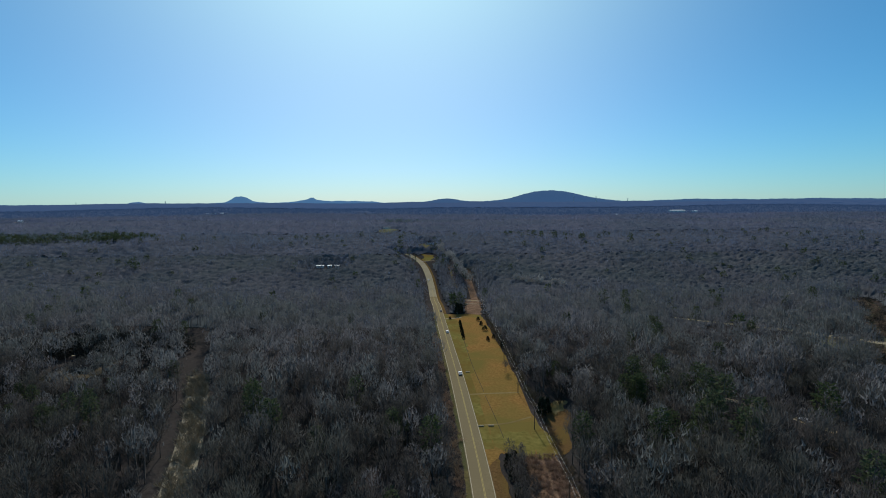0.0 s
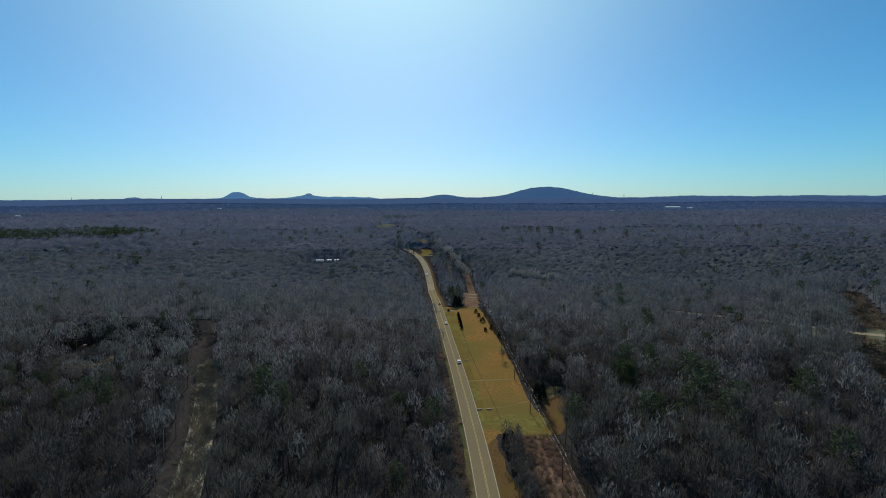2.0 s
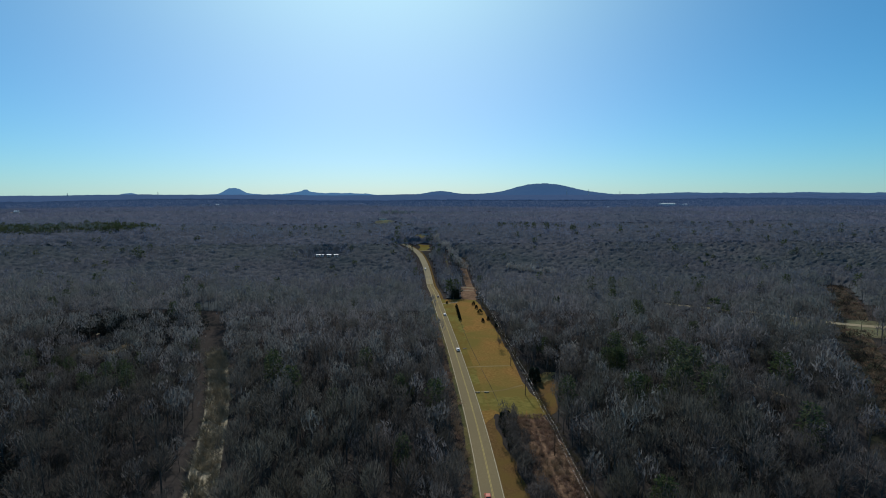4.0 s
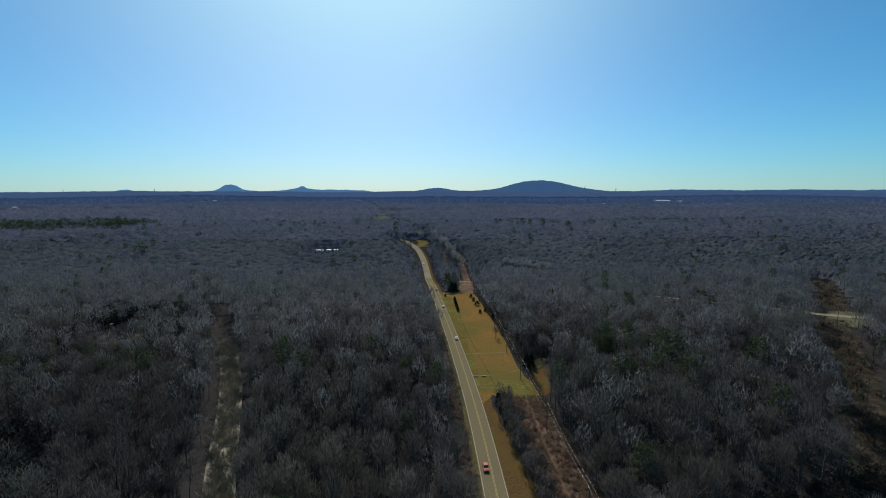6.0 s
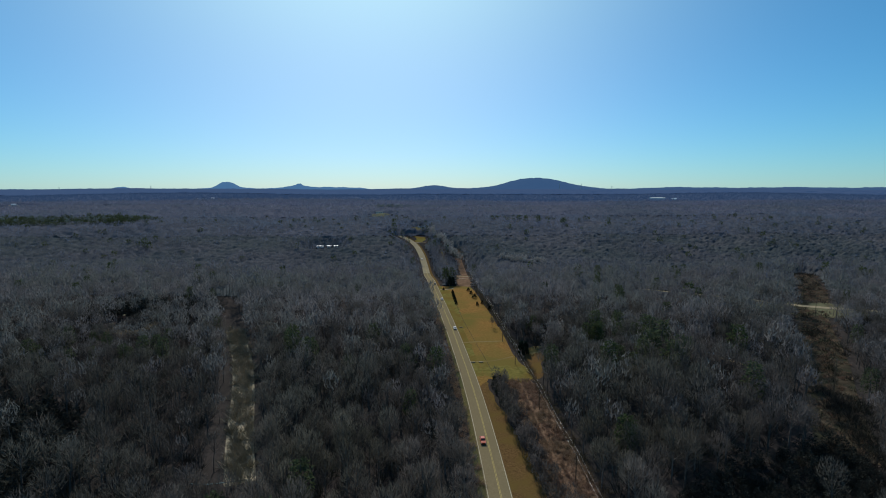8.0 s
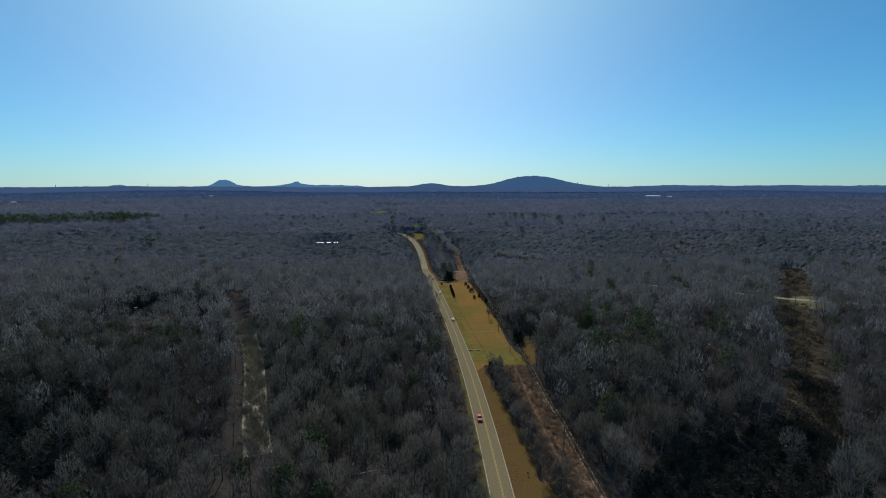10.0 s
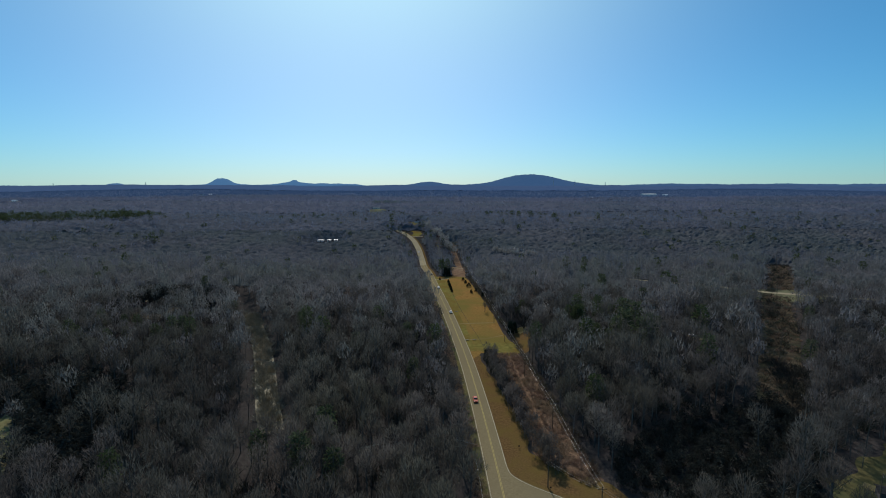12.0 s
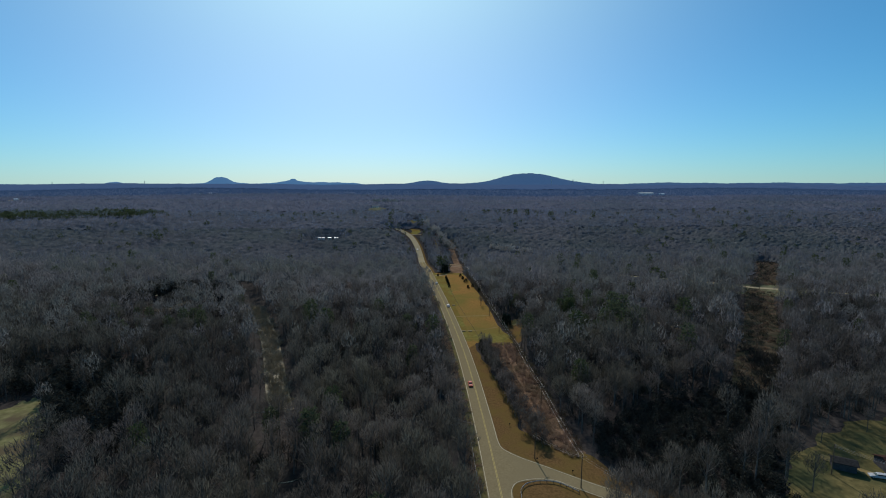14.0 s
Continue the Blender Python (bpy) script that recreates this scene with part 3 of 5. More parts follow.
def bare_template(seed, limbs, sprays, twigs, twig_width, sides=5, height=17.0, spread=4.0, twig=1.3, flat=0.5, fill=0, fill_width=0.45, splay=0.0):
    """A leafless tree with a domed crown: (wood), (twigs). Limbs climb to the dome, each carries sprays of fine twigs."""
    r = np.random.default_rng(seed)
    lean = r.normal(0, 0.45, 2)
    trunk = np.array([(0, 0, -0.5), (lean[0] * 0.3, lean[1] * 0.3, height * 0.3), (lean[0], lean[1], height * 0.58), (lean[0] * 1.2, lean[1] * 1.2, height * 0.84)])
    wood = [tube(trunk if sides > 3 else trunk[[0, 3]], (0.25, 0.19, 0.12, 0.03) if sides > 3 else (0.22, 0.03), sides)]
    middle, half = np.array([lean[0], lean[1], height * 0.62]), np.array([spread, spread, height * 0.38])
    starts, ways, widths = [], [], []
    for k in range(limbs):
        lift = -0.12 + 1.07 * ((k + 0.5) / limbs) ** 0.9
        w = k * 2.4 + r.normal(0, 0.35)
        flatness = math.sqrt(max(0.0, 1 - min(lift, 1) ** 2))
        tip = middle + half * np.array([math.cos(w) * flatness, math.sin(w) * flatness, lift]) * r.uniform(0.68, 0.98)
        z = max(height * 0.22, min(tip[2] * r.uniform(0.5, 0.68), height * 0.8))
        base = np.array([np.interp(z, trunk[:, 2], trunk[:, c]) for c in (0, 1, 2)])
        knee = base + (tip - base) * (0.55, 0.55, 0.42)
        if sides > 4:
            wood.append(tube([base, knee, tip], (0.11, 0.07, 0.02), 3))
        elif sides > 3:
            wood.append(tube([base, tip], (0.09, 0.02), 3))
        for q in 1 - 0.62 * r.random(sprays) ** 1.3:
            p = base + (knee - base) * q / 0.55 if q < 0.55 else knee + (tip - knee) * (q - 0.55) / 0.45
            p = p + r.normal(0, 0.17, 3) * (spread, spread, spread * 0.8)
            away = (p - middle) / half
            away = away / max(np.linalg.norm(away), 0.05) * 0.7 + np.array([0, 0, 0.75]) + r.normal(0, 0.25, 3)
            away /= np.linalg.norm(away)
            starts.append(np.repeat(p[None], twigs, 0) + r.normal(0, 0.3, (twigs, 3)) - away * 0.5)
            way = away + r.normal(0, 0.38, (twigs, 3))
            ways.append(way * (twig * r.uniform(0.6, 1.3, twigs) / np.linalg.norm(way, axis=1))[:, None])
            widths.append(twig_width * r.uniform(0.6, 1.4, twigs))
    starts, ways, widths = np.concatenate(starts), np.concatenate(ways), np.concatenate(widths)

    def rounded(p):
        far = np.linalg.norm((p - middle) / half, axis=1)
        return middle + (p - middle) * np.minimum(1, r.uniform(0.88, 1.08, len(p)) / far)[:, None]
    tips = rounded(starts + ways)
    starts = rounded(starts)
    short = np.linalg.norm(tips - starts, axis=1)[:, None] < 0.4 * twig
    starts = np.where(short, tips - ways * 0.8, starts)
    crown = [slivers(starts, tips - starts, widths, r, flat)]
    if fill:
        turn, lift = r.random(fill) * 6.283, r.uniform(0.02, 0.97, fill)
        ring = np.sqrt(1 - lift**2)
        out = np.column_stack([np.cos(turn) * ring, np.sin(turn) * ring, lift])
        skin = middle + half * out * r.uniform(0.62, 0.95, fill)[:, None]
        rise = np.column_stack([-np.cos(turn) * lift, -np.sin(turn) * lift, ring]) * (1 - 0.6 * splay) + splay * (out * (1, 1, 0.4) + np.array([0, 0, 0.45])) + r.normal(0, 0.3, (fill, 3))
        rise *= (twig * r.uniform(1.0, 1.7, fill) / np.linalg.norm(rise, axis=1))[:, None]
        side = np.cross(rise, out + np.array([0, 0, 0.5]) + r.normal(0, 0.35, (fill, 3)))
        side *= (fill_width * r.uniform(0.7, 1.3, fill) / np.linalg.norm(side, axis=1))[:, None]
        low = skin - rise / 2
        crown.append((np.stack([low - side / 2, low + side / 2, low + rise], 1).reshape(-1, 3), np.arange(3 * fill).reshape(-1, 3)))
    return merge(wood), merge(crown)


def pine_template(seed, tufts, size, height=17.0):
    """A pine: bare lower trunk, uneven crown of needle tufts."""
    r = np.random.default_rng(seed)
    wood = tube([(0, 0, -0.5), (0.1, 0, height * 0.5), (0, 0.1, height * 0.97)], (0.24, 0.17, 0.03), 5)
    u = r.random(tufts) ** 0.8
    h = height * (0.35 + 0.64 * u)
    whorl = np.round(u * 9) / 9
    reach = 2.9 * np.sqrt(np.sin(math.pi * (0.1 + 0.86 * (1 - whorl) * 0.8))) * r.uniform(0.25, 1.1, tufts)
    w = r.random(tufts) * 6.283
    start = np.stack([np.cos(w) * reach, np.sin(w) * reach, h], 1)
    way = np.stack([np.cos(w), np.sin(w), r.normal(0.15, 0.5, tufts)], 1) + r.normal(0, 0.5, (tufts, 3))
    way *= (size * r.uniform(0.7, 1.3, tufts) / np.linalg.norm(way, axis=1))[:, None]
    return wood, slivers(start, way, size * r.uniform(0.45, 0.8, tufts), r)


def plant(x, y, templates, pick, size, turn, sink=0.0):
    """All the trees of some templates, as one lot of corners and triangles."""
    z = land(x, y) - sink
    out = []
    for k, (v, f) in enumerate(templates):
        m = np.nonzero(pick == k)[0]
        if not len(m):
            continue
        c, s = np.cos(turn[m])[:, None], np.sin(turn[m])[:, None]
        h = size[m][:, None]
        vx = (v[None, :, 0] * c - v[None, :, 1] * s) * h + x[m][:, None]
        vy = (v[None, :, 0] * s + v[None, :, 1] * c) * h + y[m][:, None]
        vz = v[None, :, 2] * h + z[m][:, None]
        allv = np.stack([vx, vy, vz], -1).reshape(-1, 3)
        allf = (f[None] + (np.arange(len(m)) * len(v))[:, None, None]).reshape(-1, 3)
        out.append((allv, allf))
    return merge(out)


def shades(templates, pick, shade):
    """The shade of each tree for all of its corners, in the order of plant()."""
    return np.concatenate([np.repeat(shade[pick == k], len(v)) for k, (v, f) in enumerate(templates)])


def scatter(y0, y1, gap, margin):
    """Jittered places in the stretch between two distances, as wide as the valley that is seen."""
    half = 0.95 * (y1 + 100) + margin
    gx, gy = np.meshgrid(np.arange(-half, half, gap), np.arange(y0, y1, gap))
    x = gx.ravel() + rng.uniform(-0.5, 0.5, gx.size) * gap
    y = gy.ravel() + rng.uniform(-0.5, 0.5, gx.size) * gap
    ok = (np.abs(x + 4) < 0.95 * (y + 100) + margin) & ~open_ground(x, y)
    return x[ok], y[ok]


def piny(x, y):
    """How likely a tree is a pine."""
    p = 0.015 + 0.04 * (np.sin(x / 60 + 2) * np.sin(y / 75) > 0.55)
    p = np.where(np.hypot((x - 92) / 28, (y - 185) / 36) < 1, 0.24, p)
    p = np.where(np.hypot((x + 165) / 40, (y - 195) / 25) < 1, 0.12, p)
    p = np.where(np.hypot((x + 200) / 50, (y - 255) / 45) < 1, 0.0, p)
    p = np.where((x < -470) & (y > 720) & (y < 830) & (x > -800), 0.85, p)
    p = np.where(np.hypot((x + 103) / 45, (y - 1190) / 60) < 1, 0.9, p)
    p = np.where(np.hypot((x - 10) / 7, (y - 400) / 14) < 1, 0.9, p)
    return p


def woods(zones, pines, x, y):
    """Plants the trees of the zones (name, templates, twigs) at their places, pines among them."""
    n = len(x)
    is_pine = rng.random(n) < piny(x, y)
    size = rng.uniform(0.66, 1.08, n) * np.where(rng.random(n) < 0.2, 1.18, 1.0) * (1 + 0.12 * np.sin(x / 33) * np.sin(y / 41))
    size *= np.where(is_pine & (x > 40) & (x < 140) & (y < 260), 1.2, 1.0)
    size *= 1 + 0.22 * np.exp(-(((x - 85) / 42) ** 2) - ((y - 130) / 50) ** 2)
    # The last term paints the trees round (-145, 130) darker.
    shade = np.clip(rng.normal(0.48, 0.21, n) + 0.16 * np.sin(x / 23 + 1) * np.sin(y / 29) + 0.10 * np.sin(x / 61 - y / 83) + np.clip((y - 300) / 150, 0, 1) * 0.17 * np.sin(x / 97 + y / 71 + 0.6) * np.sin(y / 53 - x / 210) - 0.6 * np.exp(-(((x + 145) / 75) ** 2) - ((y - 130) / 52) ** 2), 0, 1)
    turn = rng.random(n) * 6.283
    depth = y + rng.normal(0, 60, n)
    zone = np.digitize(depth, (190, 380, 640))
    for k, (name, temps, twig, label) in enumerate(zones):
        for kind, mask, kit, mats in (("bare", (zone == k) & ~is_pine, temps, (M_BARK, twig)), ("pine", (zone == k) & is_pine, pines[k], (M_BARK, M_PINE))):
            if not mask.any():
                continue
            pick = rng.integers(0, len(kit), n)[mask]
            for what, i in (("trunks", 0), ("crowns", 1)):
                v, f = plant(x[mask], y[mask], [t[i] for t in kit], pick, size[mask], turn[mask])
                tone = shades([t[i] for t in kit], pick, shade[mask]) if kind == "bare" and i else None
                ob = soup(kind + "_" + name + "_" + what, v, f, mats[i], tone=tone)
                tagged(ob, ("leafless grey-brown winter %s" if kind == "bare" else "dark green pine %s among bare trees") % what + label, "woodland", kind="stuff")
    return size, shade


NEAR_BARE = [bare_template(100 + k, 8, 6, 6, 0.10, 4, 16.5 + k % 5, 3.7 + 0.5 * (k % 4), 1.2, 4.0, 165, 0.20, 0.75) for k in range(8)]
SLIM_BARE = [bare_template(150 + k, 7, 5, 5, 0.15, 3, 16.5 + k % 5, 3.7 + 0.45 * (k % 4), 1.5, 4.0, 60, 0.45, 0.4) for k in range(8)]
MID_BARE = [bare_template(300 + k, 6, 2, 2, 0.20, 3, 16.0 + k % 4, 4.0 + 0.4 * (k % 3), 1.8, 4.0, 16, 0.45) for k in range(6)]
UPPER_BARE = [bare_template(350 + k, 5, 2, 1, 0.24, 3, 16.0 + k % 4, 4.0 + 0.4 * (k % 3), 1.9, 4.0, 12, 0.55) for k in range(6)]
NEAR_PINE = [pine_template(200 + k, 420, 0.85) for k in range(4)]
MID_PINE = [pine_template(400 + k, 60, 2.0) for k in range(3)]


def own_stretch(x, y):
    """The stretch of wood nearest to the flight, whose trees are things of their own."""
    return (y < 104) & (x > -72) & (x < 100)


wx, wy = scatter(5, 900, 6.7, 20)
stay = ~own_stretch(wx, wy) & ((wy < 380) | (rng.random(len(wx)) < 0.85))
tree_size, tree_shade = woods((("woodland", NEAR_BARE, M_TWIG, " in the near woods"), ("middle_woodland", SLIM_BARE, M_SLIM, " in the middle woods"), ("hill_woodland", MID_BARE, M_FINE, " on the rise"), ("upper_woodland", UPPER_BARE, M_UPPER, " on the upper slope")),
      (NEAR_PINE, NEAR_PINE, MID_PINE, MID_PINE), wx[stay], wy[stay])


def far_template(seed, crowns, blades, radius, tall):
    """A far stand: some domed crowns, each a skin of upright blades."""
    r = np.random.default_rng(seed)
    v = []
    for k in range(crowns):
        w, q = k * 2.4 + r.normal(0, 0.3), 8 * math.sqrt((k + 0.5) / crowns)
        middle = np.array([math.cos(w) * q, math.sin(w) * q, tall * r.uniform(0.5, 0.7)])
        half = np.array([radius, radius, tall * 0.36]) * r.uniform(0.8, 1.2)
        turn, lift = r.random(blades) * 6.283, r.uniform(0.05, 0.97, blades)
        ring = np.sqrt(1 - lift**2)
        out = np.column_stack([np.cos(turn) * ring, np.sin(turn) * ring, lift])
        rise = np.column_stack([-np.cos(turn) * lift, -np.sin(turn) * lift, ring]) + r.normal(0, 0.3, (blades, 3))
        rise *= (radius * 0.95 / np.linalg.norm(rise, axis=1))[:, None]
        side = np.cross(rise, out + np.array([0, 0, 0.5]) + r.normal(0, 0.3, (blades, 3)))
        side *= (radius * 0.42 / np.linalg.norm(side, axis=1))[:, None]
        low = middle + half * out * r.uniform(0.75, 1.0, blades)[:, None] - rise / 2
        v.append(np.stack([low - side / 2, low + side / 2, low + rise], 1).reshape(-1, 3))
    v = np.concatenate(v)
    return None, (v, np.arange(len(v)).reshape(-1, 3))


FAR = [far_template(500 + k, 4, 4, 3.2, 18) for k in range(8)]
FARTHER = [far_template(600 + k, 3, 4, 5.0, 17) for k in range(8)]


def far_woods(name, y0, y1, gap, temps, material, size, label):
    x, y = scatter(y0, y1, gap, 60)
    n = len(x)
    pick, kit = rng.integers(0, len(temps), n), [t[1] for t in temps]
    v, f = plant(x, y, kit, pick, rng.uniform(0.8, 1.2, n) * size, rng.random(n) * 6.283)
    tagged(soup(name, v, f, material, tone=shades(kit, pick, rng.random(n))), label, "woodland", kind="stuff")


# Distance haze is painted as a bluish emission over the base colour.
def haze_glow_paint(name, low, high, glow):
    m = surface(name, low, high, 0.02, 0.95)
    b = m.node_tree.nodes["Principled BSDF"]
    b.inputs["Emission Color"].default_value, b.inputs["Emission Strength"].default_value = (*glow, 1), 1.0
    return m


# Last colour is the haze glow of woods and mountains.
M_DISTANT = haze_glow_paint("distant_wood", (0.036, 0.041, 0.052), (0.056, 0.062, 0.076), (0.020, 0.041, 0.092))
M_SKYWOOD = haze_glow_paint("skyline_wood", (0.018, 0.019, 0.020), (0.03, 0.03, 0.031), (0.030, 0.066, 0.155))
M_PEAK = haze_glow_paint("far_peak", (0.010, 0.012, 0.012), (0.018, 0.02, 0.02), (0.060, 0.150, 0.300))
M_MOUNT = haze_glow_paint("far_mountain", (0.010, 0.012, 0.012), (0.018, 0.02, 0.02), (0.036, 0.085, 0.190))


def crown_field(name, y0, y1, rows, columns, x, y, size, shade, gap, radius, tall, material, label):
    """The closed, softly domed top of woods: the sheet rises to a dome at every tree."""
    r = np.random.default_rng(rows + columns)
    gu, gy = np.meshgrid(np.linspace(-1.0, 1.0, columns), np.geomspace(y0, y1, rows))
    gx = gu * (gy + 130) - 4 + r.normal(0, 0.2, gu.shape) * (gy / columns)
    gy[1:-1] += (r.normal(0, 0.2, gu.shape) * (gy * math.log(y1 / y0) / rows))[1:-1]
    ix, iy = np.floor(x / gap).astype(int), np.floor(y / gap).astype(int)
    ox, oy = ix.min() - 2, iy.min() - 2
    cell = np.full((ix.max() - ox + 3, iy.max() - oy + 3), -1)
    cell[ix - ox, iy - oy] = np.arange(len(x))
    best, tone = np.zeros(gx.shape), np.full(gx.shape, 0.4)
    cx, cy = np.floor(gx / gap).astype(int) - ox, np.floor(gy / gap).astype(int) - oy
    for dx in (-1, 0, 1):
        for dy in (-1, 0, 1):
            k = cell[np.clip(cx + dx, 0, cell.shape[0] - 1), np.clip(cy + dy, 0, cell.shape[1] - 1)]
            near = ((gx - x[k]) ** 2 + (gy - y[k]) ** 2) / (radius * size[k]) ** 2
            h = np.where((k >= 0) & (near < 1), tall * (0.67 + 0.09 * size[k] * np.sqrt(np.clip(1 - near, 0, 1))), 0)
            tone = np.where(h > best, shade[k], tone)
            best = np.maximum(best, h)
    level = np.clip((gy - 340) / 160, 0, 1)
    for far, most in ((22, 0.8), (15, 0.5), (9, 0.25), (4, 0.08)):
        for w in range(8):
            level = np.where(open_ground(gx + far * math.cos(w * 0.785), gy + far * math.sin(w * 0.785), False), np.minimum(level, most), level)
    z = land(gx, gy) + level * np.maximum(best, tall * 0.66) + r.normal(0, 0.65, gx.shape) * level
    i = (np.arange(rows - 1)[:, None] * columns + np.arange(columns - 1)[None]).ravel()
    f = np.concatenate([np.stack([i, i + 1, i + columns + 1], 1), np.stack([i, i + columns + 1, i + columns], 1)])
    f = f[~open_ground(gx, gy, False).ravel()[f].any(axis=1)]
    ob = soup(name, np.stack([gx, gy, z], -1).reshape(-1, 3), f, material, tone=tone.ravel())
    ob.data.shade_smooth()
    return tagged(ob, label, "woodland", kind="stuff")


# Treetop colours step from grey to blue, painting haze into each farther sheet.
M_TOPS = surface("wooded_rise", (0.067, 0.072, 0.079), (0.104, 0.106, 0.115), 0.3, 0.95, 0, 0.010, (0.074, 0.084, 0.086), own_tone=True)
M_TOPS_UPPER = surface("hazed_upper_slope", (0.072, 0.079, 0.094), (0.108, 0.111, 0.129), 0.3, 0.95, 0, 0.008, (0.080, 0.089, 0.104), own_tone=True)
M_TOPS_FAR = surface("hazed_far_slope", (0.078, 0.087, 0.115), (0.110, 0.116, 0.147), 0.3, 0.95, 0, 0.005, (0.082, 0.096, 0.121), own_tone=True)
M_TOPS_FARTHER = surface("hazed_farther_slope", (0.070, 0.084, 0.127), (0.097, 0.108, 0.157), 0.3, 0.95, 0, 0.004, (0.072, 0.091, 0.133), own_tone=True)
tx, ty = wx[stay], wy[stay]
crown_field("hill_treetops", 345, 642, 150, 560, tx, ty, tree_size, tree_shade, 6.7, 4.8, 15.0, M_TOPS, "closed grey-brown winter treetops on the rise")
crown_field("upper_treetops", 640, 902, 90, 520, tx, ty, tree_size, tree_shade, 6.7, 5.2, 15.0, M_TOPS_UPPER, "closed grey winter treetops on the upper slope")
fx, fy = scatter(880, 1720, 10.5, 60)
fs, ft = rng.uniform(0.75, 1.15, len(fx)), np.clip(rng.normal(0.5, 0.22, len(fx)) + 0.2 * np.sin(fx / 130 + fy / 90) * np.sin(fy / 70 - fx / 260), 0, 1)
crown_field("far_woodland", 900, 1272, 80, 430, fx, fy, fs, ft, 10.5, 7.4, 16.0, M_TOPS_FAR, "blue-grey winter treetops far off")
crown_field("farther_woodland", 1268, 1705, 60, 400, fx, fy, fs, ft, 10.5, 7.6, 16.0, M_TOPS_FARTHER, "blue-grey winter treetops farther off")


def canopy(name, y0, y1, rows, columns, material, label, rise=12.5, uneven=1.0):
    """The closed top of far woods: a lumpy sheet of crowns as fine as they are seen."""
    r = np.random.default_rng(rows)
    ys = np.geomspace(y0, y1, rows)
    us = np.linspace(-1.02, 1.02, columns)
    gu, gy = np.meshgrid(us, ys)
    gx = gu * (gy + 160) + r.normal(0, 0.3, gu.shape) * (gy / columns)
    gy = gy + r.normal(0, 0.25, gu.shape) * (gy * math.log(y1 / y0) / rows)
    lumps = np.sin(gx / 31 + gy / 47) + np.sin(gx / 19 - gy / 27 + 1) + np.sin(gx / 83 + 2) * np.sin(gy / 71)
    level = np.where(open_ground(gx, gy), 0.03, 1.0)
    z = land(gx, gy) + (rise + lumps * 0.3 + r.normal(0, uneven, gu.shape)) * level
    i = (np.arange(rows - 1)[:, None] * columns + np.arange(columns - 1)[None]).ravel()
    f = np.concatenate([np.stack([i, i + 1, i + columns + 1], 1), np.stack([i, i + columns + 1, i + columns], 1)])
    ob = soup(name, np.stack([gx, gy, z], -1).reshape(-1, 3), f, material)
    ob.data.shade_smooth()
    return tagged(ob, label, "woodland", kind="stuff")


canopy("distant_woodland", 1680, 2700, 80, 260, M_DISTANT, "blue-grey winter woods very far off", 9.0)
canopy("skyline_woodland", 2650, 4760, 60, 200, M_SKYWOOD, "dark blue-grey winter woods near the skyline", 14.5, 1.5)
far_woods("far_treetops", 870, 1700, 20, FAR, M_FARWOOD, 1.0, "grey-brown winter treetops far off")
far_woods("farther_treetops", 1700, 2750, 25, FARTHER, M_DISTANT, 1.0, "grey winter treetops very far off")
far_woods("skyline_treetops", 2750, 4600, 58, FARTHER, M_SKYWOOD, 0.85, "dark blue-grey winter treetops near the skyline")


def grove(name, cx, cy, rx, ry, gap, label):
    """A stand of far pines."""
    gx, gy = np.meshgrid(np.arange(-rx, rx, gap), np.arange(-ry, ry, gap))
    x, y = gx.ravel() + rng.uniform(-4, 4, gx.size), gy.ravel() + rng.uniform(-4, 4, gx.size)
    ok = np.hypot(x / rx, y / ry) < 0.85 + 0.15 * np.sin(np.arctan2(y, x) * 5)
    n = ok.sum()
    v, f = plant(cx + x[ok], cy + y[ok], [t[1] for t in MID_PINE], rng.integers(0, 3, n), rng.uniform(0.65, 1.2, n), rng.random(n) * 6.283)
    tagged(soup(name, v, f, M_FARPINE), label, "woodland", kind="stuff")


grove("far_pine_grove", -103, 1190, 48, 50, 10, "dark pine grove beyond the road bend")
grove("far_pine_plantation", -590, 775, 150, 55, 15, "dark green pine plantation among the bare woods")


# ---- mountains on the skyline ----
def bell(x, c, w, h, p=2.0):
    return h * np.exp(-(np.abs((x - c) / w) ** p))


def far_peaks(x):
    z = 57 + bell(x, -1990, 92, 52, 2.4) + bell(x, -1985, 290, 22) + bell(x, -1288, 215, 42, 1.5) + bell(x, -1288, 18, 22, 1.5)
    return z + bell(x, -3010, 90, 24) + bell(x, -1010, 70, 15) + bell(x, -860, 110, 19) + bell(x, -700, 90, 14) + 1.2 * np.sin(x / 37)


def near_ridge(x):
    z = 58 + 3 * np.sin(x / 170) + 2 * np.sin(x / 61 + 1) + bell(x, -300, 200, 7)
    z = z + bell(x, 27, 190, 36) + bell(x, 972, 300, 96, 2.0) + bell(x, 700, 280, 20) + bell(x, 1300, 300, 26)
    return z + 19 / (1 + np.exp(-(x - 1950) / 60))


def mountains(profile, y0, y1):
    xs = np.arange(-4900, 5000, 20.0)
    rows = np.linspace(y0, y1, 18)
    gx, gy = np.meshgrid(xs, rows)
    top = profile(xs)[None]
    w = np.clip((gy - y0) / (y1 - y0) * 1.4, 0, 1)
    w = w * w * (3 - 2 * w)
    floor = land(gx, gy) - 4
    rough = np.sin(gx / 23 + gy / 31) * np.sin(gx / 37 - gy / 19) * 1.6 + np.random.default_rng(3).normal(0, 1.0, gx.shape)
    z = floor + (top - floor) * w + rough * w
    v = np.stack([gx, gy, z], -1).reshape(-1, 3)
    ny, nx = gx.shape
    i = (np.arange(ny - 1)[:, None] * nx + np.arange(nx - 1)[None]).ravel()
    return v, np.concatenate([np.stack([i, i + 1, i + nx + 1], 1), np.stack([i, i + nx + 1, i + nx], 1)])


